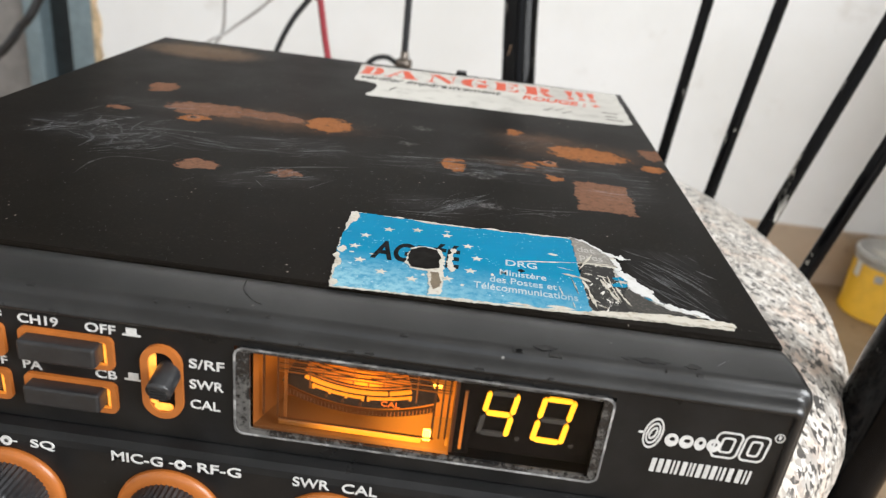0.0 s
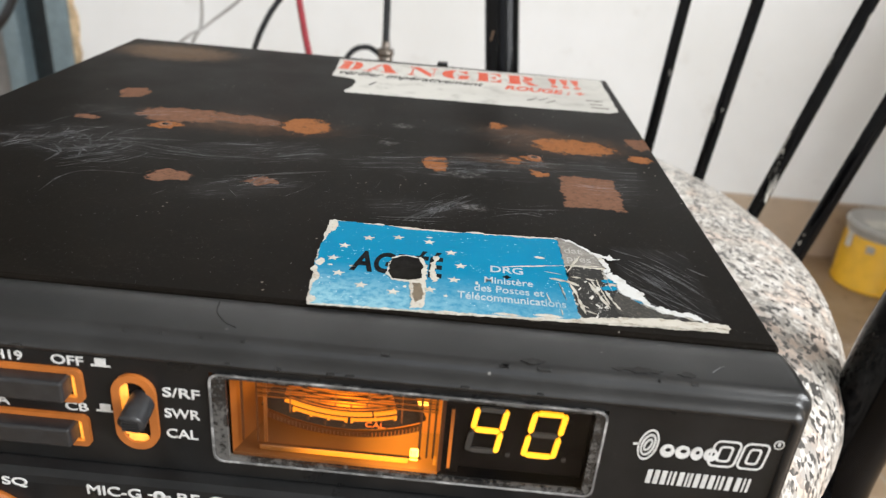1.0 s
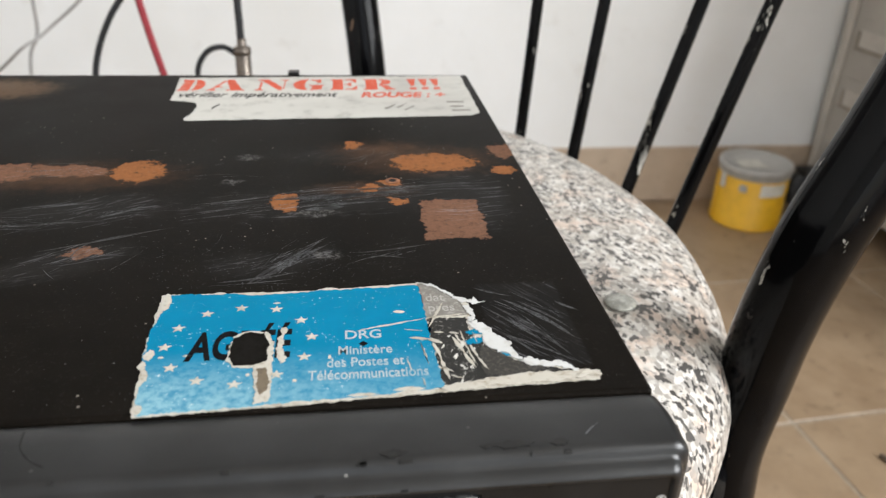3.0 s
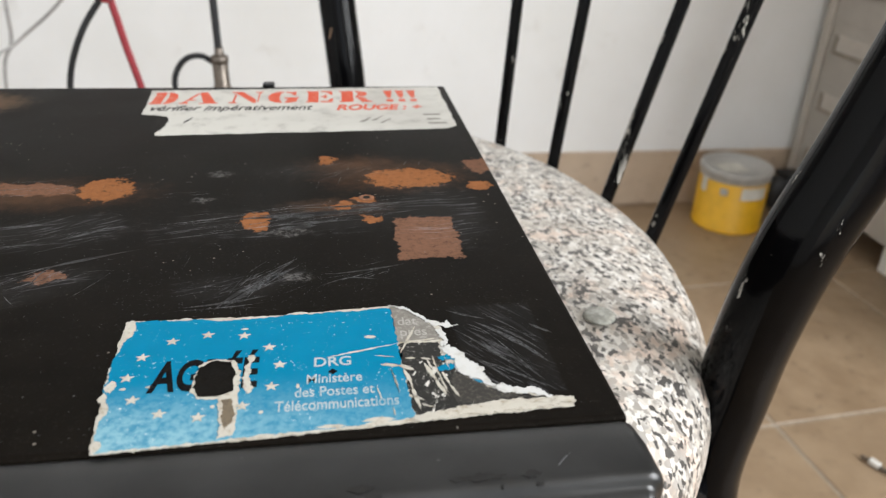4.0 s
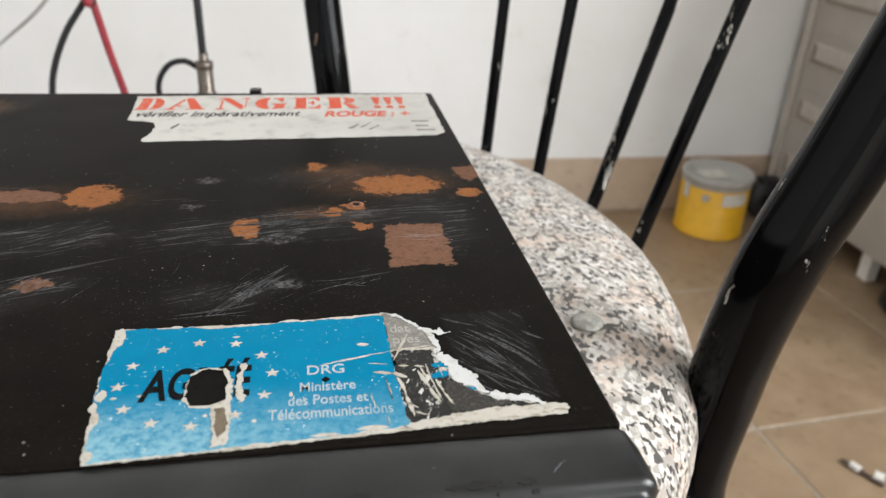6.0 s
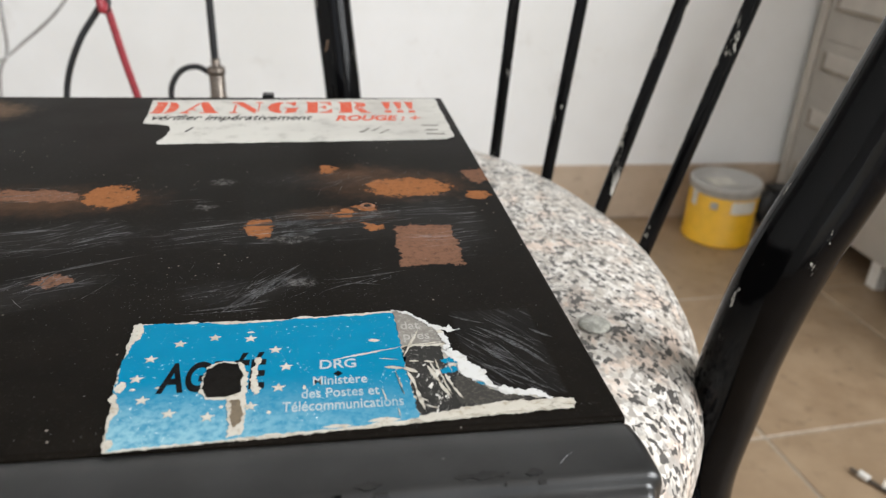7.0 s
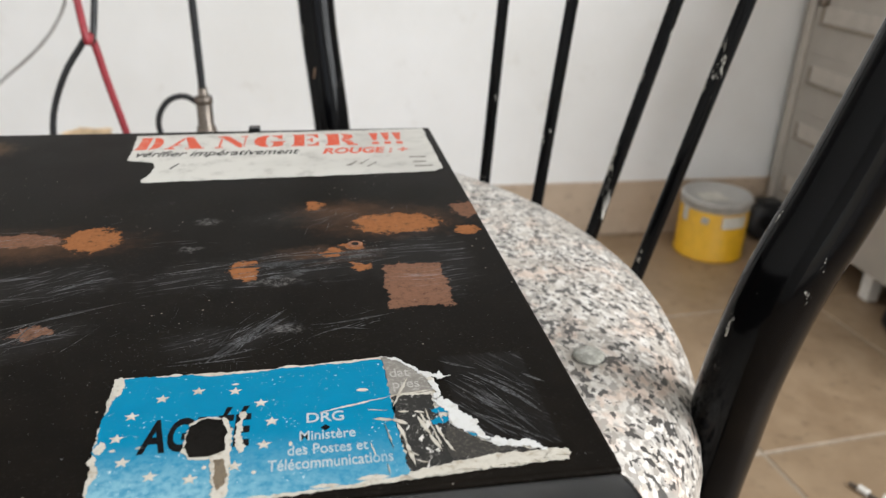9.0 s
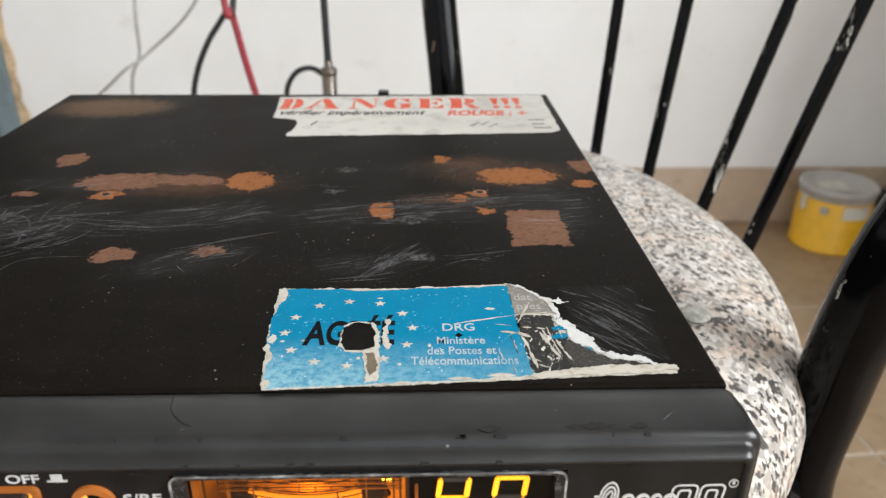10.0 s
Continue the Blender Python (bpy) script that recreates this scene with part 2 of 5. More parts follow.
def label_blue():
    """Sky-blue print that has faded to pale along its front edge, with rubbed white specks."""
    m = material("blue_label_print", (0.0, 0.27, 0.62), 0.5)
    m.node_tree.nodes["Principled BSDF"].inputs["IOR"].default_value = 1.12
    k = Nodes(m)
    fade = k.calc("MULTIPLY", k.step(k.axis(1), 0.019, 0.004), k.step(k.axis(0), 0.062, 0.016, 0.35, 0.85))
    fade = k.calc("MULTIPLY", fade, k.step(k.noise(700, 5, 0.7), 0.30, 0.62, 0.25, 1.0))
    c = k.mix(k.noise(250, 3), (0.0, 0.158, 0.295), (0.0004, 0.195, 0.345))
    c = k.mix(fade, c, (0.27, 0.47, 0.54))
    worn = k.calc("MULTIPLY", k.step(k.noise(1500, 5, 0.7), 0.62, 0.67), k.step(k.noise(160, 3), 0.45, 0.60))
    c = k.mix(worn, c, (0.70, 0.74, 0.74))
    k.colour(c)
    k.bump(k.noise(2200, 3), 0.2, 0.0001)
    return m


def paper(name, colour, dirt=(0.42, 0.37, 0.30), amount=0.5, scale=500):
    m = material(name, colour, 0.6)
    k = Nodes(m)
    c = k.mix(k.calc("MULTIPLY", k.step(k.noise(scale, 6, 0.7), 0.48, 0.72), amount), colour, dirt)
    c = k.mix(k.calc("MULTIPLY", k.step(k.noise(scale / 8, 4), 0.5, 0.7), amount * 0.6), c, dirt)
    k.colour(c)
    k.bump(k.noise(scale * 3, 4), 0.25, 0.0001)
    return m


def scuffed_print():
    m = material("black_scuffed_print", (0.03, 0.03, 0.03), 0.6, spec=0.15)
    k = Nodes(m)
    s = k.step(k.noise(1, 5, 0.7, co=k.mapping(k.co, (700, 240, 1), 22)), 0.575, 0.62)
    t = k.step(k.noise(1500, 4, 0.7), 0.58, 0.64)
    c = k.mix(k.noise(800, 4), (0.010, 0.010, 0.010), (0.035, 0.033, 0.030))
    k.colour(k.mix(k.calc("MAXIMUM", s, k.calc("MULTIPLY", t, 0.22)), c, (0.62, 0.60, 0.56)))
    return m


def rubbed(name, pale, grain, cut):
    """Scuffed enamel: fine broken grey grain along the wipe."""
    m = material(name, (0.02, 0.02, 0.02), 0.55, spec=0.2)
    k = Nodes(m)
    f = k.calc("MULTIPLY", k.step(k.noise(grain, 5, 0.75), cut, cut + 0.14), k.step(k.noise(240, 4, 0.6), cut - 0.06, cut + 0.14))
    k.colour(k.mix(f, (0.006, 0.0055, 0.005), (pale * 0.97, pale * 0.985, pale * 1.03)))
    return m


def worn_plastic(name="black_plastic", lo=0.26, hi=0.42, shade=1.0, spec=0.24):
    """Black moulded plastic, dull, with pale rubbed specks."""
    m = material(name, (0.018, 0.019, 0.020), 0.42, spec=spec)
    k = Nodes(m)
    c = k.mix(k.step(k.noise(90, 5), 0.35, 0.68), (0.0062 * shade, 0.0064 * shade, 0.0067 * shade), (0.0118 * shade, 0.0120 * shade, 0.0123 * shade))
    speck = k.calc("MULTIPLY", k.step(k.cells(260), 0.05, 0.085, 1.0, 0.0), k.step(k.noise(55, 3), 0.55, 0.65))
    k.colour(k.mix(k.calc("MULTIPLY", speck, 0.6), c, (0.30, 0.29, 0.27)))
    k.rough(k.step(k.noise(70, 5), 0.3, 0.7, lo, hi))
    k.bump(k.noise(3000, 3), 0.25, 0.00008)
    return m


def dusty_clear():
    """The rubbed, dusty border of the display window."""
    m = material("rubbed_clear_plastic", (0.10, 0.10, 0.10), 0.35)
    k = Nodes(m)
    f = k.step(k.calc("ADD", k.calc("MULTIPLY", k.noise(700, 6, 0.75), 0.6), k.calc("MULTIPLY", k.noise(130, 3), 0.4)), 0.44, 0.62)
    k.colour(k.mix(f, (0.013, 0.013, 0.0135), (0.10, 0.098, 0.094)))
    k.rough(k.step(f, 0, 1, 0.2, 0.6))
    k.bump(f, 0.3, 0.0002)
    return m


def glass(name, tint=(1, 1, 1), gloss=0.06):
    m = bpy.data.materials.new(name)
    m.use_nodes = True
    t = m.node_tree
    t.nodes.clear()
    out = t.nodes.new("ShaderNodeOutputMaterial")
    mix = t.nodes.new("ShaderNodeMixShader")
    a = t.nodes.new("ShaderNodeBsdfTransparent")
    b = t.nodes.new("ShaderNodeBsdfGlossy")
    a.inputs[0].default_value = (*tint, 1)
    b.inputs["Roughness"].default_value = 0.06
    mix.inputs[0].default_value = gloss
    t.links.new(a.outputs[0], mix.inputs[1])
    t.links.new(b.outputs[0], mix.inputs[2])
    t.links.new(mix.outputs[0], out.inputs[0])
    return m


def glow_plastic(name, colour, emit, power, scale=300, pools=()):
    """Amber plastic with uneven emission; lamplight is painted in as brighter pools (x, z, reach, strength;
    millimetres).
    """
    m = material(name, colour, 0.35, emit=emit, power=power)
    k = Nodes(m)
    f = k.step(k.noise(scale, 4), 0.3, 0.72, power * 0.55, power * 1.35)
    for x, z, reach, strength in pools:
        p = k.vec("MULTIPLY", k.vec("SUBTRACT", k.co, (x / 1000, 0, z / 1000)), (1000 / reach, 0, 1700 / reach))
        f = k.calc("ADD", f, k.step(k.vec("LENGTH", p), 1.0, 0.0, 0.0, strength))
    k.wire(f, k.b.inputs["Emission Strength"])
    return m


ENAMEL = case_paint()
PLASTIC = worn_plastic()
BROW = worn_plastic("brow_plastic", 0.28, 0.40, 1.3, 0.5)
KEY = speckled("dark_key_plastic", (0.018, 0.0185, 0.020), 0.38, 0.3, 900)
WHITE_INK = speckled("white_ink", (0.55, 0.55, 0.54), 0.5, 0.12, 2500)
AMBER = glow_plastic("amber_surround", (0.24, 0.078, 0.018), (1.0, 0.27, 0.03), 0.15, 140)
AMBER_GLOW = glow_plastic("amber_inner_glow", (0.4, 0.14, 0.03), (1.0, 0.33, 0.03), 0.40, 260)
AMBER_HOT = glow_plastic("amber_lit_slit", (0.8, 0.35, 0.08), (1.0, 0.36, 0.03), 0.95, 500)
# meter inside: lamplight pools and shade are put in as stronger or weaker emission
METER_WALL_GLOW = glow_plastic("meter_wall_glow", (0.10, 0.034, 0.008), (1.0, 0.25, 0.016), 0.10, 70, ((35, 506.5, 22, 0.70), (26, 516, 14, 0.25), (10, 515, 7, 0.16)))
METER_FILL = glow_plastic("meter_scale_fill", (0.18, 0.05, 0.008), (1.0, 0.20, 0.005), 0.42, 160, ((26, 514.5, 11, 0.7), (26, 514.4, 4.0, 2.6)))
METER_RIB_GLOW = glow_plastic("meter_rib_glow", (0.10, 0.034, 0.008), (1.0, 0.24, 0.012), 0.16, 110, ((26, 516, 13, 0.25), (36, 506, 10, 0.7)))
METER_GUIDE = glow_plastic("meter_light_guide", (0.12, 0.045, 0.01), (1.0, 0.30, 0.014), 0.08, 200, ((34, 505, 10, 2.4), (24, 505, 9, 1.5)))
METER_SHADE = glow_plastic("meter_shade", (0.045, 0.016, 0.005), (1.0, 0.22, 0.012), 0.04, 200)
METER_FLOOR_GLOW = glow_plastic("meter_floor_glow", (0.075, 0.032, 0.012), (1.0, 0.28, 0.02), 0.045, 120, ((35, 504, 11, 0.8), (22, 504, 14, 0.10)))
METER_DARK = speckled("meter_card", (0.022, 0.009, 0.004), 0.5, 0.4, 900)
METER_LINE = material("meter_scale_glow", (0.3, 0.10, 0.01), 0.5, emit=(1.0, 0.27, 0.008), power=1.1)
METER_RED = material("meter_red_glow", (0.8, 0.12, 0.02), 0.5, emit=(1.0, 0.22, 0.012), power=0.75)
METER_LAMP = material("meter_lamp_glow", (1, 0.7, 0.2), 0.5, emit=(1.0, 0.47, 0.05), power=9.0)
SEG_ON = material("segment_lit", (1, 0.6, 0.05), 0.4, emit=(1.0, 0.37, 0.003), power=1.05)
SEG_OFF = speckled("segment_dark", (0.045, 0.045, 0.047), 0.4, 0.2, 1500)
DISPLAY_BACK = speckled("display_black", (0.006, 0.005, 0.005), 0.3, 0.3, 600)
WINDOW_EDGE = dusty_clear()
CLEAR = glass("display_lens", (0.97, 0.95, 0.92), 0.009)
BLUE = label_blue()
TORN = paper("torn_label_paper", (0.50, 0.47, 0.41), (0.25, 0.195, 0.125), 0.72, 700)
FRESH_TEAR = paper("fresh_torn_paper", (0.56, 0.56, 0.55), (0.36, 0.33, 0.28), 0.55, 700)
BROWN_PRINT = paper("brown_rubbed_print", (0.018, 0.016, 0.013), (0.15, 0.13, 0.105), 0.60, 1500)
DANGER_PAPER = paper("worn_white_sticker", (0.57, 0.555, 0.515), (0.34, 0.325, 0.30), 0.75, 150)
RED_INK = paper("red_ink", (0.60, 0.066, 0.020), (0.60, 0.36, 0.28), 0.6, 420)
BLACK_INK = speckled("black_ink", (0.006, 0.006, 0.007), 0.55, 0.3, 2000)
GREY_PRINT = paper("grey_print", (0.17, 0.157, 0.138), (0.45, 0.43, 0.40), 0.5, 1200)
PALE_INK = paper("pale_label_ink", (0.40, 0.45, 0.47), (0.10, 0.27, 0.38), 0.7, 1500)
PALE_PRINT = paper("pale_print", (0.36, 0.345, 0.32), (0.18, 0.165, 0.145), 0.7, 1800)
SCUFF = scuffed_print()
ADHESIVE = speckled("dark_bare_patch", (0.007, 0.006, 0.005), 0.55, 0.4, 1500)
STAIN = speckled("dull_brow_stain", (0.005, 0.0048, 0.0045), 0.6, 0.4, 1500)
for dull in (BLACK_INK, ADHESIVE, DISPLAY_BACK):
    dull.node_tree.nodes["Principled BSDF"].inputs["IOR"].default_value = 1.12
STRIP = paper("brown_torn_strip", (0.15, 0.115, 0.075), (0.05, 0.038, 0.028), 0.7, 900)
SCRATCH = rubbed("bare_scratch", 0.17, 900, 0.40)
RUBBED = rubbed("rubbed_enamel", 0.085, 2000, 0.43)
WORN_EDGE = paper("rubbed_edge", (0.09, 0.09, 0.09), (0.46, 0.455, 0.45), 0.95, 300)
GRANITE = granite()
TUBE = chipped_black(cut=0.632, some=0.48)
ROD = chipped_black("rod_gloss_paint", 0.24, 0.602, 0.40)
NICKEL = speckled("dull_nickel", (0.19, 0.162, 0.138), 0.4, 0.3, 700)
for plated in (NICKEL,):
    plated.node_tree.nodes["Principled BSDF"].inputs["Metallic"].default_value = 0.9
RUBBER = speckled("black_rubber", (0.014, 0.015, 0.017), 0.5, 0.2, 500)
RED_WIRE = speckled("red_cable_sheath", (0.27, 0.024, 0.034), 0.42, 0.2, 300)
GREY_WIRE = speckled("grey_wire_sheath", (0.36, 0.355, 0.35), 0.5, 0.2, 300)
HOLE_RUST = speckled("hole_rust", (0.20, 0.085, 0.040), 0.8, 0.4, 1500)
RAW_RUST = speckled("rusty_chip", (0.13, 0.080, 0.050), 0.8, 0.4, 600)
PLASTER = plaster()
RAW_PLASTER = speckled("raw_plaster", (0.62, 0.47, 0.30), 0.9, 0.35, 60, 0.6, 0.003)
FLOOR_TILE = tile_clay("floor_tile_glaze", (0.25, 0.170, 0.102), (0.335, 0.240, 0.152))
SKIRT_TILE = tile_clay("skirting_glaze", (0.44, 0.34, 0.25), (0.52, 0.415, 0.315))
GROUT = speckled("grout", (0.33, 0.28, 0.22), 0.9, 0.25, 200, 0.4, 0.0008)
CEILING_PAINT = speckled("ceiling_paint", (0.60, 0.58, 0.55), 0.9, 0.05, 40)
FRAME_PAINT = speckled("blue_grey_frame_paint", (0.17, 0.225, 0.25), 0.42, 0.15, 60)
DOOR_PAINT = speckled("grey_door_paint", (0.19, 0.18, 0.172), 0.5, 0.2, 30)
REBATE_SHADE = speckled("rebate_shade", (0.018, 0.026, 0.030), 0.5, 0.3, 60)
CABINET = speckled("off_white_laminate", (0.38, 0.35, 0.31), 0.45, 0.06, 25)
GRIP = speckled("grip_plate", (0.44, 0.405, 0.36), 0.45, 0.1, 40)
SLOT = speckled("handle_recess", (0.24, 0.205, 0.165), 0.5, 0.2, 60)
CAN_YELLOW = speckled("yellow_tin_print", (0.72, 0.40, 0.015), 0.38, 0.12, 60)
CAN_GREY = speckled("tin_lid", (0.40, 0.39, 0.37), 0.38, 0.15, 90)
CAN_LABEL = speckled("tin_label", (0.62, 0.60, 0.54), 0.5, 0.15, 120)
WHITE_PLASTIC = speckled("white_plastic", (0.72, 0.70, 0.66), 0.4, 0.08, 100)


# ---- builders ----
def thing(name, base=(0, 0, 0)):
    ob = new(name)
    ob.empty_display_size = 0.02
    ob.matrix_world = Matrix.Translation(base)
    return ob


def part(name, bm, mat, parent=None, label="", smooth=False):
    """Links a bmesh, in world metres, as one mesh object under a thing or a part."""
    me = bpy.data.meshes.new(name)
    bm.normal_update()
    bm.to_mesh(me)
    bm.free()
    me.materials.append(mat)
    for p in me.polygons:
        p.use_smooth = smooth
    ob = new(name, me)
    if parent is not None:
        ob.parent = parent
        m = Matrix.Identity(4)
        up = parent
        while up is not None:
            m = m @ (up.matrix_basis.inverted() if up.type == "EMPTY" else Matrix.Identity(4))
            up = None
        ob.matrix_parent_inverse = m
    if label:
        ob["label"] = label
    return ob


def box(x0, x1, y0, y1, z0, z1, r=0.0, n=2, bm=None):
    bm = bm or bmesh.new()
    m = Matrix.LocRotScale(((x0 + x1) / 2, (y0 + y1) / 2, (z0 + z1) / 2), None, (x1 - x0, y1 - y0, z1 - z0))
    made = bmesh.ops.create_cube(bm, size=1.0, matrix=m)["verts"]
    if r:
        edges = list({e for v in made for e in v.link_edges})
        bmesh.ops.bevel(bm, geom=edges, offset=r, segments=n, profile=0.5, affect="EDGES")
    return bm


def prism(pts, lo, hi, face="z", bm=None):
    """A flat outline drawn out from lo to hi: face z takes (x, y) points, face y takes (x, z) points."""
    bm = bm or bmesh.new()
    put = (lambda p, d: (p[0], p[1], d)) if face == "z" else (lambda p, d: (p[0], d, p[1]))
    a = [bm.verts.new(put(p, lo)) for p in pts]
    b = [bm.verts.new(put(p, hi)) for p in pts]
    bm.faces.new(a)
    bm.faces.new(b[::-1])
    for i in range(len(pts)):
        j = (i + 1) % len(pts)
        bm.faces.new((a[j], a[i], b[i], b[j]))
    bmesh.ops.recalc_face_normals(bm, faces=bm.faces)
    return bm


def torn(pts, rough, gap=0.5, seed=1):
    """An outline with frayed edges; lengths in millimetres in, metres out."""
    rng = random.Random(seed)
    out = []
    for i, (x, y) in enumerate(pts):
        u, v = pts[(i + 1) % len(pts)]
        n = max(1, int(math.hypot(u - x, v - y) / gap))
        nx, ny = (v - y), -(u - x)
        d = math.hypot(nx, ny) or 1
        wob = 0.0
        for k in range(n):
            f = k / n
            wob = 0.55 * wob + rng.uniform(-1, 1) * rough * (0.3 if k == 0 else 1)
            out.append(((x + (u - x) * f + nx / d * wob) / 1000, (y + (v - y) * f + ny / d * wob) / 1000))
    return out


def ring(outer, inner, lo, hi, face="y", bm=None):
    """A frame between two outlines of the same number of points."""
    bm = bm or bmesh.new()
    put = (lambda p, d: (p[0], p[1], d)) if face == "z" else (lambda p, d: (p[0], d, p[1]))
    rows = [[bm.verts.new(put(p, d)) for p in pts] for pts, d in ((outer, lo), (outer, hi), (inner, hi), (inner, lo))]
    n = len(outer)
    for r in range(4):
        a, b = rows[r], rows[(r + 1) % 4]
        for i in range(n):
            j = (i + 1) % n
            bm.faces.new((a[i], a[j], b[j], b[i]))
    bmesh.ops.recalc_face_normals(bm, faces=bm.faces)
    return bm


def rounded(x0, x1, z0, z1, r, n=6):
    """A rounded rectangle's outline, in the units given."""
    pts = []
    for cx, cz, a in ((x1 - r, z1 - r, 0), (x0 + r, z1 - r, 90), (x0 + r, z0 + r, 180), (x1 - r, z0 + r, 270)):
        for i in range(n + 1):
            t = radians(a + 90 * i / n)
            pts.append((cx + r * math.cos(t), cz + r * math.sin(t)))
    return pts


def lathe(profile, centre, n=48, bm=None, ribs=0, deep=0.0, axis="z"):
    """Turns (radius, height) points round an axis through centre. ribs: fine flutes of that depth."""
    bm = bm or bmesh.new()
    rows = []
    for r, h in profile:
        row = []
        for i in range(n):
            a = 2 * math.pi * i / n
            q = r - (deep if ribs and i % 2 else 0.0)
            x, y = q * math.cos(a), q * math.sin(a)
            row.append(bm.verts.new(Vector(centre) + (Vector((x, y, h)) if axis == "z" else Vector((x, -h, y)))))
        rows.append(row)
    for a, b in zip(rows, rows[1:]):
        for i in range(n):
            j = (i + 1) % n
            bm.faces.new((a[i], a[j], b[j], b[i]))
    for row in (rows[0], rows[-1]):
        bm.faces.new(row)
    bmesh.ops.recalc_face_normals(bm, faces=bm.faces)
    return bm


def smooth_path(pts, n=8):
    """A Catmull-Rom line through points."""
    p = [Vector(q) for q in pts]
    p = [2 * p[0] - p[1]] + p + [2 * p[-1] - p[-2]]
    out = []
    for a, b, c, d in zip(p, p[1:], p[2:], p[3:]):
        for i in range(n):
            t = i / n
            out.append(0.5 * (2 * b + (c - a) * t + (2 * a - 5 * b + 4 * c - d) * t * t + (3 * b - a - 3 * c + d) * t ** 3))
    return out + [p[-2]]


def tube(pts, r, sides=16, n=8, bm=None):
    bm = bm or bmesh.new()
    line = smooth_path(pts, n)
    side = Vector((1, 0.03, 0.02))
    rows = []
    for i, p in enumerate(line):
        t = (line[min(i + 1, len(line) - 1)] - line[max(i - 1, 0)]).normalized()
        u = (side - t * side.dot(t)).normalized()
        v = t.cross(u)
        side = u
        rows.append([bm.verts.new(p + (u * math.cos(2 * math.pi * k / sides) + v * math.sin(2 * math.pi * k / sides)) * r) for k in range(sides)])
    for a, b in zip(rows, rows[1:]):
        for k in range(sides):
            j = (k + 1) % sides
            bm.faces.new((a[k], a[j], b[j], b[k]))
    bm.faces.new(rows[0][::-1])
    bm.faces.new(rows[-1])
    bmesh.ops.recalc_face_normals(bm, faces=bm.faces)
    return bm


def lettering(text, x0, x1, lo, hi, depth, mat, parent, face="y", bold=0.0, slant=0.0, name="lettering", thick=0.00012):
    """Words fitted into a box, in millimetres: face y lies on the front (x, z), face z on top (x, y)."""
    cu = bpy.data.curves.new("words", "FONT")
    cu.body, cu.size, cu.shear, cu.offset, cu.resolution_u = text, 1.0, slant, bold, 4
    cu.extrude = 0.001
    ob = bpy.data.objects.new("words", cu)
    scene.collection.objects.link(ob)
    bpy.context.view_layer.update()
    me = bpy.data.meshes.new_from_object(ob.evaluated_get(bpy.context.evaluated_depsgraph_get()))
    bpy.data.objects.remove(ob)
    bpy.data.curves.remove(cu)
    co = [v.co.copy() for v in me.vertices]
    a0, a1 = min(c.x for c in co), max(c.x for c in co)
    b0, b1 = min(c.y for c in co), max(c.y for c in co)
    sx, sy = (x1 - x0) / (a1 - a0) / 1000, (hi - lo) / (b1 - b0) / 1000
    for v, c in zip(me.vertices, co):
        x, y = x0 / 1000 + (c.x - a0) * sx, lo / 1000 + (c.y - b0) * sy
        d = thick if c.z > 0 else 0.0
        v.co = (x, y, depth + d) if face == "z" else (x, depth - d, y)
    bm = bmesh.new()
    bm.from_mesh(me)
    bpy.data.meshes.remove(me)
    return part(name, bm, mat, parent)


# ---- the room ----
WALL_Y, ROOM_X0, ROOM_X1, ROOM_Y0, ROOM_Z = 1.245, -1.70, 1.60, -2.20, 2.55
FRAME_X = -0.68


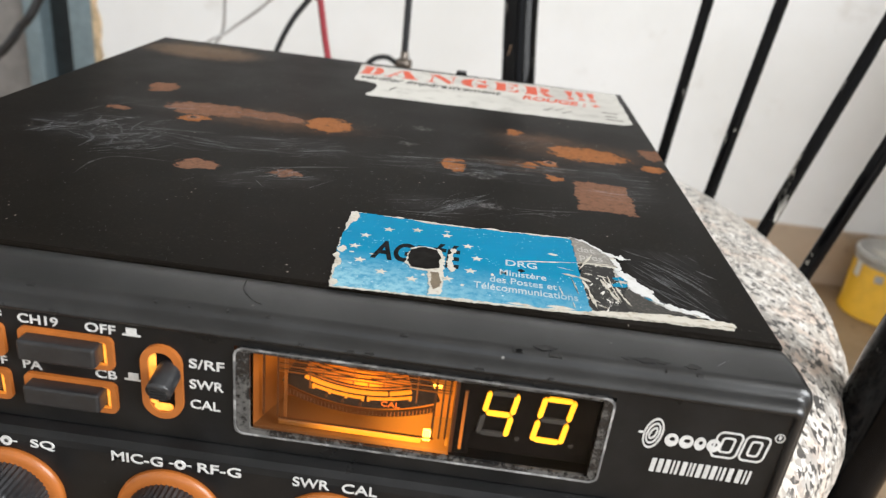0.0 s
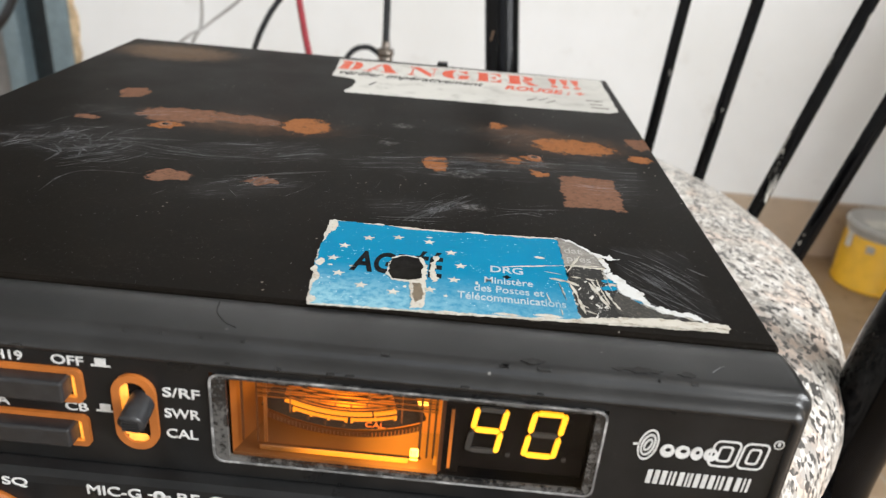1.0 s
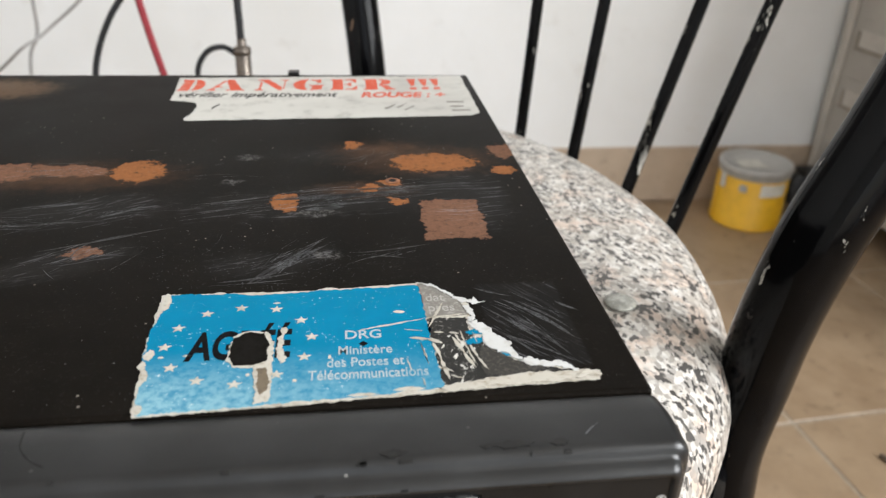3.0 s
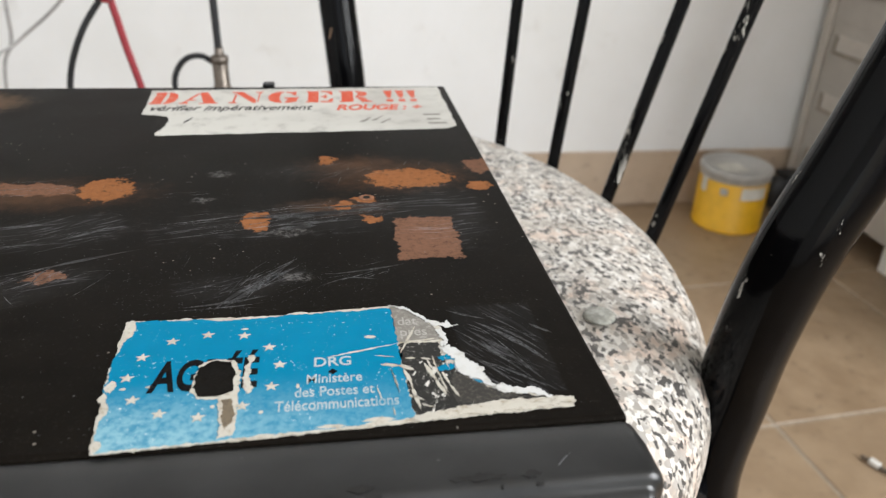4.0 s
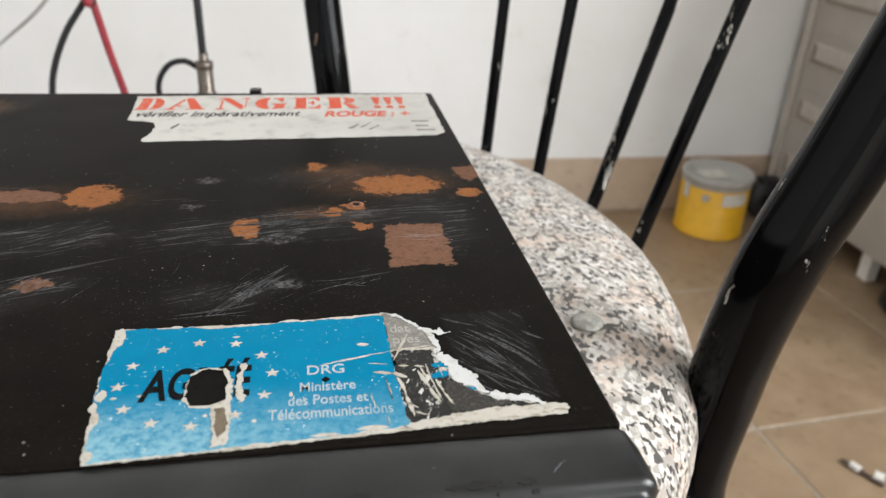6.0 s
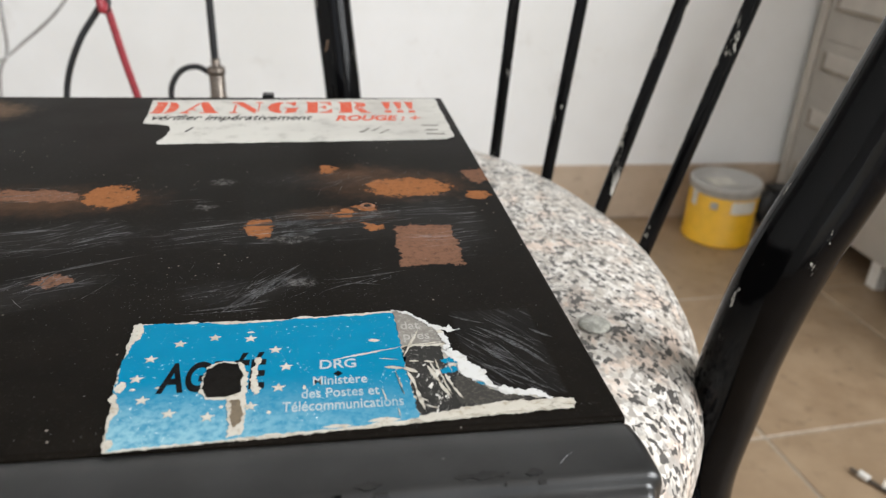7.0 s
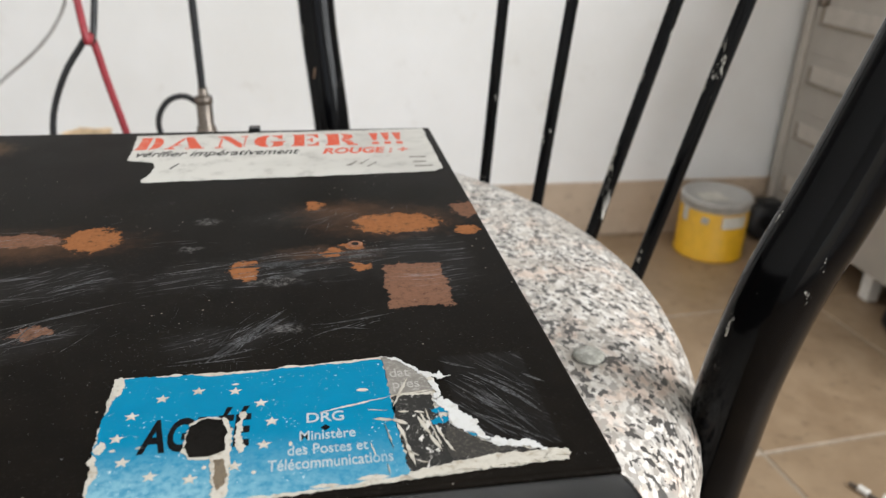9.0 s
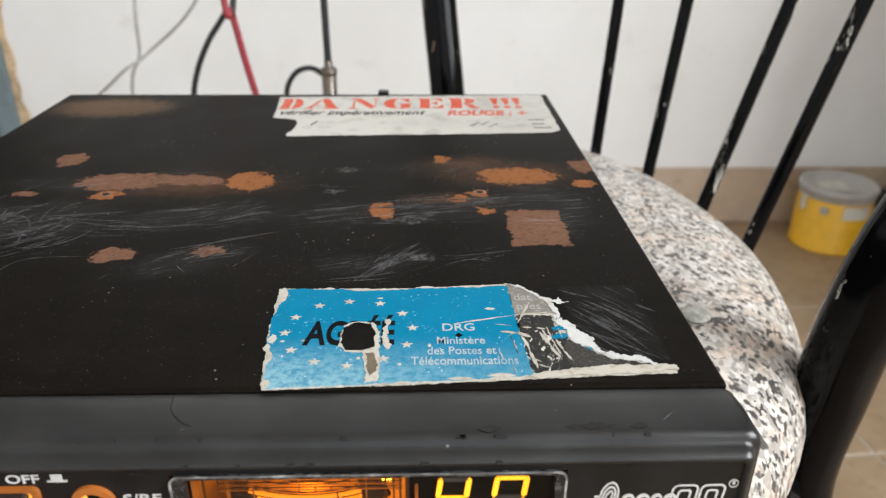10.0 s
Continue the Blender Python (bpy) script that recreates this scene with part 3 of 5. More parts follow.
def room():
    t = 0.12
    # back wall: a length right of the doorway, a lintel and a length left of it
    wall = tagged(thing("wall_north", (0, WALL_Y, 0)), "white plastered wall, a little dirty", "wall", kind="structure")
    part("plaster", box(FRAME_X, ROOM_X1 + t, WALL_Y, WALL_Y + t, 0, ROOM_Z), PLASTER, wall)
    part("lintel", box(ROOM_X0 - t, FRAME_X, WALL_Y, WALL_Y + t, 2.08, ROOM_Z), PLASTER, wall)
    part("plaster", box(ROOM_X0 - t, -1.56, WALL_Y, WALL_Y + t, 0, 2.08), PLASTER, wall)
    rng = random.Random(5)
    pts = [(FRAME_X - 0.006, 0.0)]
    z = 0.0
    while z < 2.06:
        pts.append((FRAME_X + 0.004 + rng.uniform(0, 0.012), z))
        z += 0.022
    pts.append((FRAME_X - 0.006, 2.06))
    part("broken_edge", prism(pts, WALL_Y - 0.003, WALL_Y + 0.02, "y"), RAW_PLASTER, wall, "ragged bare plaster edge")
    part("plaster_scar", prism(torn([(-405, 214), (-370, 232), (-330, 240), (-292, 236), (-300, 222), (-345, 212)], 3.0, 6, 61), WALL_Y - 0.0025, WALL_Y + 0.002, "y"), RAW_PLASTER, wall, "flaked bare plaster patch")
    wall = tagged(thing("wall_west", (ROOM_X0, 0, 0)), "white plastered wall", "wall", kind="structure")
    part("plaster", box(ROOM_X0 - t, ROOM_X0, ROOM_Y0, WALL_Y, 0, ROOM_Z), PLASTER, wall)
    # the daylight comes through a window in the right-hand wall
    wall = tagged(thing("wall_east", (ROOM_X1, 0, 0)), "white plastered wall with a window opening", "wall", kind="structure")
    for y0, y1, z0, z1 in ((ROOM_Y0, -1.60, 0, ROOM_Z), (-0.10, WALL_Y, 0, ROOM_Z), (-1.60, -0.10, 0, 0.85), (-1.60, -0.10, 2.05, ROOM_Z)):
        part("plaster", box(ROOM_X1, ROOM_X1 + t, y0, y1, z0, z1), PLASTER, wall)
    # unseen wall behind the camera; its opening is added for the front fill
    wall = tagged(thing("wall_south", (0, ROOM_Y0, 0)), "unseen white plastered wall with an added opening", "wall", kind="structure")
    for x0, x1, z0, z1 in ((ROOM_X0 - t, -0.3, 0, ROOM_Z), (0.7, ROOM_X1 + t, 0, ROOM_Z), (-0.3, 0.7, 2.08, ROOM_Z)):
        part("plaster", box(x0, x1, ROOM_Y0 - t, ROOM_Y0, z0, z1), PLASTER, wall)
    lid = part("ceiling", box(ROOM_X0 - t, ROOM_X1 + t, ROOM_Y0 - t, WALL_Y + t, ROOM_Z, ROOM_Z + 0.1), CEILING_PAINT)
    tagged(lid, "plain white painted ceiling", "ceiling", kind="structure")


def doorway():
    door = tagged(thing("door_1", (-1.1, WALL_Y, 0)), "blue-grey painted door frame with a grey door", "door", kind="structure")
    y = WALL_Y
    part("door_jamb", box(FRAME_X - 0.044, FRAME_X - 0.005, y - 0.012, y + 0.05, 0, 2.06, 0.003), FRAME_PAINT, door)
    # the rebate's shadow is painted: a blue-black strip between jamb and stile
    part("rebate", box(FRAME_X - 0.104, FRAME_X - 0.044, y + 0.035, y + 0.06, 0, 2.04), REBATE_SHADE, door, "rebate with its shadow put into a near-black colour")
    part("door_stile", box(FRAME_X - 0.136, FRAME_X - 0.104, y - 0.004, y + 0.05, 0.01, 2.03, 0.004), FRAME_PAINT, door)
    part("door_leaf", box(-1.50, FRAME_X - 0.136, y + 0.012, y + 0.05, 0.01, 2.03, 0.003), DOOR_PAINT, door)
    part("door_jamb", box(-1.555, -1.505, y - 0.012, y + 0.05, 0, 2.06, 0.003), FRAME_PAINT, door)
    part("door_head", box(-1.505, FRAME_X - 0.044, y - 0.012, y + 0.05, 2.03, 2.075, 0.003), FRAME_PAINT, door)


def chair():
    base = (-0.012, 0.18, 0.0)
    cx, cy = base[:2]
    ob = tagged(thing("metal_chair", base), "black tubular metal chair with a round granite-patterned seat", "chair")
    profile = [(0.0005, 0.4740), (0.09, 0.4740), (0.135, 0.4738), (0.160, 0.4728), (0.176, 0.4708), (0.187, 0.4674), (0.195, 0.4620),
               (0.1995, 0.4550), (0.2015, 0.4470), (0.2005, 0.4390), (0.197, 0.4330), (0.190, 0.4300), (0.0005, 0.4300)]
    seat = part("seat", lathe(profile, (cx, cy, 0), 96), GRANITE, ob, "glossy speckled granite-print seat pad with rounded rim", True)
    part("seat_ring", lathe([(0.170, 0.4310), (0.2015, 0.4310), (0.2045, 0.4270), (0.2045, 0.4080), (0.2015, 0.4050), (0.170, 0.4050)], (cx, cy, 0), 96), TUBE, ob)
    # a clear blister stuck on the pad
    bm = lathe([(0.0052, 0.0), (0.0050, 0.0006), (0.0040, 0.0011), (0.0020, 0.0013), (0.0003, 0.0013)], (0.1335, 0.1085, 0.4737), 24)
    part("drop_of_glue", bm, speckled("dull_clear_glue", (0.50, 0.50, 0.45), 0.2, 0.35, 500), seat, "pale dried drop of glue", True)
    # back posts run down to the floor as legs
    part("back_post", tube([(0.050, 0.480, 0.93), (0.0535, 0.432, 0.64), (0.0555, 0.412, 0.5446), (0.0625, 0.394, 0.469), (0.066, 0.391, 0.40), (0.072, 0.42, 0.0)], 0.0113, 24), TUBE, ob, smooth=True)
    part("back_post", tube([(0.318, 0.124, 0.93), (0.256, 0.098, 0.72), (0.2260, 0.0905, 0.640), (0.204, 0.0868, 0.579), (0.1895, 0.0858, 0.5368), (0.1782, 0.0846, 0.5092), (0.1735, 0.0866, 0.4810), (0.1735, 0.0900, 0.4560), (0.1700, 0.0890, 0.4300), (0.1705, 0.0870, 0.4050), (0.1750, 0.0780, 0.3000), (0.190, 0.045, 0.0)], 0.0113, 24), TUBE, ob, smooth=True)
    part("rust_chip", prism(torn([(51.4, 501.5), (52.0, 506.5), (53.2, 508.6), (53.9, 504.0), (53.0, 500.6)], 0.25, 0.8, 71), 0.3922, 0.3985, "y"), RAW_RUST, ob, "small rusty chip")
    part("front_leg", tube([(-0.160, 0.055, 0.43), (-0.165, 0.050, 0.30), (-0.19, 0.03, 0.0)], 0.0113, 16), TUBE, ob, smooth=True)
    part("front_leg", tube([(-0.130, 0.320, 0.43), (-0.135, 0.325, 0.30), (-0.16, 0.36, 0.0)], 0.0113, 16), TUBE, ob, smooth=True)
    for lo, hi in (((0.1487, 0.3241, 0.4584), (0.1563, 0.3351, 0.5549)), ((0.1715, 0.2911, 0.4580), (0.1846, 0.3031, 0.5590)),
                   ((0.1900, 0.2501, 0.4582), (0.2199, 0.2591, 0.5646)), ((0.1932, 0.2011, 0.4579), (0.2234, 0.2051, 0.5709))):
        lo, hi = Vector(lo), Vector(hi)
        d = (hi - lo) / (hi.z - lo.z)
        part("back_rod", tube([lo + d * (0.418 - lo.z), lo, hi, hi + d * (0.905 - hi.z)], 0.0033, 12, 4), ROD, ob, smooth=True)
    part("top_rail", tube([(0.050, 0.480, 0.925), (0.184, 0.376, 0.915), (0.232, 0.344, 0.908), (0.316, 0.288, 0.905), (0.3125, 0.217, 0.908), (0.318, 0.128, 0.925)], 0.0113, 16), TUBE, ob, smooth=True)
    return ob


# ---- the radio ----
TOP, FACE, LOW = 0.525, -0.0116, -0.0145
mm = 0.001


def front_capsule(x0, x1, z0, z1, grow=0.0):
    r = min(x1 - x0, z1 - z0) / 2
    return [(x * mm, z * mm) for x, z in rounded(x0 - grow, x1 + grow, z0 - grow, z1 + grow, r + grow, 8)]


def push_button(radio, x0, x1, z0, z1):
    outer = [(x * mm, z * mm) for x, z in rounded(x0, x1, z0, z1, 1.1)]
    inner = [(x * mm, z * mm) for x, z in rounded(x0 + 0.95, x1 - 0.95, z0 + 0.8, z1 - 0.8, 0.6)]
    s = part("button_surround", ring(outer, inner, FACE + 0.002, FACE - 0.0007), AMBER, radio, "amber lit surround")
    part("well", prism(inner, FACE + 0.0004, FACE + 0.0022, "y"), DISPLAY_BACK, s)
    rim = [(x * mm, z * mm) for x, z in rounded(x0 + 1.25, x1 - 1.2, z0 + 1.05, z1 - 1.1, 0.5)]
    part("glow_rim", ring(inner, rim, FACE + 0.0003, FACE - 0.0005), AMBER_GLOW, s, "glowing inner rim")
    part("lit_edge", box((x1 - 1.9) * mm, (x1 - 0.9) * mm, FACE - 0.0004, FACE + 0.0004, (z0 + 1.0) * mm, (z1 - 1.0) * mm, 0.0003, 1), AMBER_HOT, s)
    part("button", box((x0 + 1.05) * mm, (x1 - 1.9) * mm, FACE - 0.0031, FACE + 0.0015, (z0 + 1.5) * mm, (z1 - 0.95) * mm, 0.0005, 3), KEY, radio, "black push key")


def knob(radio, x, z):
    c = (x * mm, LOW, z * mm)
    bm = lathe([(0.0074, 0.0), (0.0093, 0.0), (0.0093, 0.0008), (0.0086, 0.0013), (0.0074, 0.0013)], c, 64, axis="y")
    part("knob_surround", bm, AMBER, radio, "amber lit ring", True)
    k = part("knob", lathe([(0.0072, 0.0), (0.0072, 0.0075), (0.0067, 0.0085), (0.0005, 0.0085)], c, 96, ribs=1, deep=0.00028, axis="y"), KEY, radio, "black ribbed knob")
    part("inner_knob", lathe([(0.0046, 0.0085), (0.0045, 0.0150), (0.0041, 0.0156), (0.0005, 0.0156)], c, 64, ribs=1, deep=0.0002, axis="y"), KEY, k)


def seven_segment(x0, x1, z0, z1, lit, radio):
    """A slanted seven-segment figure."""
    w, h, s = x1 - x0 - 1.1, z1 - z0, 1.1
    t = 0.86
    zm = (z0 + z1) / 2
    def bar(pts, on):
        q = [((x0 + u + s * (v - z0) / h) * mm, v * mm) for u, v in pts]
        part("segment", prism(q, FACE + 0.0020, FACE + 0.0024, "y"), SEG_ON if on else SEG_OFF, radio, "lit yellow segment" if on else "dark segment")
    g = 0.20
    for name, zc in (("a", z1 - t / 2), ("g", zm), ("d", z0 + t / 2)):
        bar([(t * 0.55 + g, zc), (t + g, zc + t / 2), (w - t - g, zc + t / 2), (w - t * 0.55 - g, zc), (w - t - g, zc - t / 2), (t + g, zc - t / 2)], name in lit)
    for name, u, lo, hi in (("f", 0, zm, z1), ("b", w - t, zm, z1), ("e", 0, z0, zm), ("c", w - t, z0, zm)):
        bar([(u, lo + g + t * 0.5), (u + t / 2, lo + g), (u + t, lo + g + t * 0.5), (u + t, hi - g - t * 0.6), (u + t / 2, hi - g), (u, hi - g - t * 0.6)], name in lit)


def arc_band(cx, cz, r0, r1, a0, a1, y0, y1, n=24):
    """A bowed band on the front: angles from straight down, in degrees; millimetres."""
    lo = [((cx + r0 * math.sin(radians(a0 + (a1 - a0) * i / n))) * mm, (cz - r0 * math.cos(radians(a0 + (a1 - a0) * i / n))) * mm) for i in range(n + 1)]
    hi = [((cx + r1 * math.sin(radians(a0 + (a1 - a0) * i / n))) * mm, (cz - r1 * math.cos(radians(a0 + (a1 - a0) * i / n))) * mm) for i in range(n + 1)]
    return prism(lo + hi[::-1], y0, y1, "y")


def meter(radio):
    """The lit signal meter behind the window: a recess, a bowed dark card with glowing scale, ribbed lens, a lamp end
    and painted glints.
    """
    f, d = FACE, FACE + 0.0095
    # back, side and floor carry the lamplight as their own glow
    m = part("meter", box(8 * mm, 41.5 * mm, d, d + 0.001, 504.2 * mm, 518.6 * mm), METER_WALL_GLOW, radio, "amber lit signal meter")
    part("side_wall", prism([(8 * mm, f + 0.0004), (8 * mm, d), (11 * mm, d)], 504.2 * mm, 518.6 * mm), METER_WALL_GLOW, m)
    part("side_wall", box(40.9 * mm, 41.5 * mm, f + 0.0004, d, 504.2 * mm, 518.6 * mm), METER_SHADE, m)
    part("floor_plate", box(8 * mm, 41 * mm, f + 0.0004, d, 503.6 * mm, 504.2 * mm), METER_FLOOR_GLOW, m)
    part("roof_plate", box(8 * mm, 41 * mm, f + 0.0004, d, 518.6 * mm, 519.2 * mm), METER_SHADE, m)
    # a clear moulded frame inside the recess: uprights with caught light painted as glow
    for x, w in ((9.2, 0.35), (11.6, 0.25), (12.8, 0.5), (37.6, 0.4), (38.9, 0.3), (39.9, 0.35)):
        part("frame_upright", box(x * mm, (x + w) * mm, f + 0.0016, f + 0.0020, 505.6 * mm, 518.2 * mm), METER_WALL_GLOW if x == 12.8 else METER_SHADE, m)
    y = FACE + 0.0028
    part("scale_card", arc_band(25.3, 538.0, 15.5, 29.0, -27, 27, y, y + 0.0008), METER_DARK, m, "dark bowed scale card")
    part("scale_fill", arc_band(25.3, 538.0, 19.4, 25.1, -22, 19.5, y - 0.0002, y), METER_FILL, m, "glowing scale backing")
    for r, w, a0, a1, mat in ((26.75, 0.36, -17, 1.5, METER_LINE), (26.75, 0.36, 2.6, 18.5, METER_LINE), (25.55, 0.60, -21, 10.2, METER_LINE), (25.55, 0.60, 10.9, 19, METER_LINE),
                              (24.55, 0.16, -20, 19, METER_DARK), (23.0, 0.14, -20, 19, METER_DARK), (22.2, 0.16, -20, 19, METER_DARK), (21.2, 0.2, -20, 19, METER_DARK), (20.3, 0.2, -20, 19, METER_DARK)):
        part("scale_line", arc_band(25.3, 538.0, r, r + w, a0, a1, y - 0.0004, y - 0.00001), mat, m)
    for a in (-17, -11, -5, 1.0, 3.0, 18):
        x, z = 25.3 + 26.9 * math.sin(radians(a)), 538.0 - 26.9 * math.cos(radians(a))
        part("scale_tick", box((x - 0.20) * mm, (x + 0.20) * mm, y - 0.0003, y, (z - 0.65) * mm, (z + 0.2) * mm), METER_LINE, m)
    for a in (-15, -9, -3, 3, 9):
        x, z = 25.3 + 24.2 * math.sin(radians(a)), 538.0 - 24.2 * math.cos(radians(a))
        part("scale_tick", box((x - 0.16) * mm, (x + 0.16) * mm, y - 0.0004, y, (z - 0.2) * mm, (z + 0.4) * mm), METER_RIB_GLOW, m)
    for i in range(7):
        part("lens_rib", box(12.0 * mm, 40.4 * mm, FACE + 0.0012, FACE + 0.0014, (515.05 + 0.52 * i) * mm, (515.17 + 0.52 * i) * mm), METER_SHADE if i % 2 else METER_RIB_GLOW, m)
    for x in (17.0, 24.2, 29.4, 34.6):
        part("lens_post", box(x * mm, (x + 0.22) * mm, FACE + 0.0013, FACE + 0.0016, (512.4 if x < 18 or x > 34 else 515.6) * mm, 518.6 * mm), METER_RIB_GLOW, m)
    for x, z in ((19.6, 510.5), (22.4, 509.9), (25.4, 509.7)):
        part("scale_figure", box((x - 0.2) * mm, (x + 0.2) * mm, y - 0.0002, y, (z - 0.35) * mm, (z + 0.35) * mm), METER_SHADE, m)
    lettering("CAL", 28.9, 32.0, 509.9, 510.9, y - 0.0001, METER_RED, m)
    part("cal_pointer", prism([(30.0 * mm, 511.3 * mm), (30.8 * mm, 511.3 * mm), (30.4 * mm, 512.0 * mm)], y - 0.0003, y, "y"), METER_LINE, m)
    # below the card: a bowed ribbed diffuser over the light guide, right-hand ribs painted lit
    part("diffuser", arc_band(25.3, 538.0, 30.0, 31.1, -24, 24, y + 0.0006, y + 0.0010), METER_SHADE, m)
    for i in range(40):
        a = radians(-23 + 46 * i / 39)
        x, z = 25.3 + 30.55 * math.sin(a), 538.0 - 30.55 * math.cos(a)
        part("diffuser_rib", box((x - 0.07) * mm, (x + 0.07) * mm, y + 0.0003, y + 0.0006, (z - 0.4) * mm, (z + 0.4) * mm), METER_RIB_GLOW if i > 26 else METER_SHADE, m)
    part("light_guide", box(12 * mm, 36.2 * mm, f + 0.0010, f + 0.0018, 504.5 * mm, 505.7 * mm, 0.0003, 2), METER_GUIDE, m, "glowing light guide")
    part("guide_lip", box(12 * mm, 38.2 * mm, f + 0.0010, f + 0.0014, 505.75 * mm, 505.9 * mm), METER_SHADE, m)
    lamp = part("lamp_end", box(36.4 * mm, 37.7 * mm, f + 0.0012, f + 0.0020, 505.0 * mm, 507.2 * mm, 0.0002, 1), METER_LAMP, m, "bright lamp end")
    for x in (36.65, 37.05, 37.4):
        part("lamp_rib", box(x * mm, (x + 0.08) * mm, f + 0.0009, f + 0.0012, 505.2 * mm, 507.4 * mm), METER_GUIDE, lamp)
    # glints drawn as small emissive strips
    part("lamp_glint", box(36.0 * mm, 38.6 * mm, FACE + 0.0036, FACE + 0.0042, 514.3 * mm, 514.7 * mm), METER_LAMP, m)
    part("lamp_glint", box(35.0 * mm, 37.4 * mm, FACE + 0.0036, FACE + 0.0042, 515.7 * mm, 515.9 * mm), METER_GUIDE, m)
    part("lamp_glint", box(40.2 * mm, 40.7 * mm, FACE + 0.0010, FACE + 0.0016, 504.8 * mm, 506.2 * mm), METER_GUIDE, m)


def star(x, y, r, z):
    pts = []
    for i in range(10):
        q = r if i % 2 == 0 else r * 0.42
        a = radians(90 + 36 * i)
        pts.append(((x + q * math.cos(a)) * mm, (y + q * math.sin(a)) * mm))
    return prism(pts, z, z + 0.00006)


def radio():
    ob = tagged(thing("cb_radio", (0, 0.09, 0.474)), "worn black CB radio with rust patches and amber-lit front", "radio")
    shell = box(-0.0936, 0.0953, 0.0023, 0.1940, 0.4765, TOP, 0.0008, 3)
    for v in shell.verts:
        v.co.x -= 0.0055 * v.co.y if v.co.x > 0 else 0.0
    part("cover", shell, ENAMEL, ob, "scratched black enamelled steel cover, rusty in patches")
    scratches(ob)
    part("foot", box(-0.08, 0.08, 0.02, 0.17, 0.474, 0.4768), RUBBER, ob)
    part("heat_sink", box(-0.07, 0.085, 0.194, 0.205, 0.482, 0.518, 0.001, 1), PLASTIC, ob)
    part("lug", box(0.0270, 0.0312, 0.193, 0.1975, 0.516, 0.5261, 0.0006, 2), PLASTIC, ob)
    for x, y in ((59.6, 89.0), (-40.5, 88.5)):
        hole = part("screw_hole", lathe([(0.0009, 0.0), (0.0018, 0.0), (0.0019, 0.00012), (0.0013, 0.0003), (0.0009, 0.0002)], (x * mm, y * mm, TOP), 24), HOLE_RUST, ob, "rusty screw hole")
        # no real bore: the hole's dark inside is painted as a flat black disc
        part("dark_bore", lathe([(0.0009, -0.0004), (0.0009, 0.00026), (0.0001, 0.00026)], (x * mm, y * mm, TOP), 20), DISPLAY_BACK, hole)
    # front bezel: a shell with a brow, a groove and a raised lip that runs round the panels
    X0, X1, Z0, Z1 = -0.0957, 0.0970, 0.4752, 0.5247
    layers = [(0.0011, 0.0003, 0.0020), (0.0006, 0.0001, 0.0016), (0.0, 0.0, -0.0020), (0.0, 0.0001, -0.0080), (0.00014, 0.0003, -0.0088), (0.0004, 0.0006, -0.0093), (0.0009, 0.0011, -0.0096),
              (0.0013, 0.0015, -0.0098), (0.00155, 0.0018, -0.0100), (0.0017, 0.0020, -0.0106), (0.0019, 0.0022, -0.0112), (0.0022, 0.0025, -0.0118), (0.0026, 0.0029, -0.0122), (0.0030, 0.0033, -0.0123),
              (0.0034, 0.0036, -0.0121), (0.0036, 0.0038, -0.0116), (0.0036, 0.0038, -0.0095)]
    bm = bmesh.new()
    rows = [[bm.verts.new((x, y, z)) for x, z in rounded(X0 + d, X1 - d, Z0 + h, Z1 - h, max(0.0030 - 0.6 * d, 0.0008), 8)] for d, h, y in layers]
    for a, b in zip(rows, rows[1:]):
        for i in range(len(a)):
            j = (i + 1) % len(a)
            bm.faces.new((a[i], a[j], b[j], b[i]))
    bm.faces.new(rows[0])
    bmesh.ops.recalc_face_normals(bm, faces=bm.faces)
    bezel = part("front_bezel", bm, BROW, ob, "black plastic brow with rubbed edge", True)
    rng = random.Random(9)
    for i in range(26):
        x, z = rng.uniform(-60, 90), rng.choice((0.5241, 0.5241, 0.5217))
        w = rng.uniform(0.3, 1.6)
        y = -0.0091 if z > 0.523 else -0.0122
        part("nick", box(x * mm, (x + w) * mm, y - 0.0004, y + 0.0004, z - 0.0001, z + 0.00028, 0.0001, 1), STAIN, bezel)
    for x0, x1, y0 in ((66, 74, -7.6), (76, 79, -7.7), (52, 56, -7.8)):
        part("worn_stain", prism(torn([(x0, y0), ((x0 + x1) / 2, y0 + 0.9), (x1, y0 + 0.2), (x1 - 1, y0 - 0.5), (x0 + 1, y0 - 0.5)], 0.25, 0.4, int(x0)), 0.5244, 0.52472), STAIN, bezel)
    part("hair_crack", tube([(0.0030, 0.0008, 0.52464), (0.0036, -0.0024, 0.52470), (0.0058, -0.0052, 0.52466), (0.0078, -0.0064, 0.52464)], 0.00012, 6), STAIN, bezel)
    part("pale_scratch", tube([(0.0818, -0.0062, 0.52465), (0.0832, -0.0048, 0.52467), (0.0841, -0.0042, 0.52468)], 0.00006, 6), SCRATCH, bezel)
    # the upper panel is a board round the window opening
    w = (5.0, 66.0, 502.6, 519.6)
    for x0, x1, z0, z1 in ((X0 * 1000 + 3.2, w[0], 499.6, 521.2), (w[1], X1 * 1000 - 3.2, 499.6, 521.2), (w[0], w[1], 499.6, w[2]), (w[0], w[1], w[3], 521.2)):
        part("upper_panel", box(x0 * mm, x1 * mm, FACE, FACE + 0.0018, z0 * mm, z1 * mm), PLASTIC, ob)
    # lower panel with a rounded ridge at its top
    sec = [(0.0, 0.4994), (-0.0118, 0.4994), (-0.0134, 0.4988), (-0.0142, 0.4978), (-0.0145, 0.4966), (-0.0145, 0.4775), (-0.0138, 0.4765), (0.0, 0.4765)]
    bm = bmesh.new()
    a = [bm.verts.new((X0 + 0.0034, y, z)) for y, z in sec]
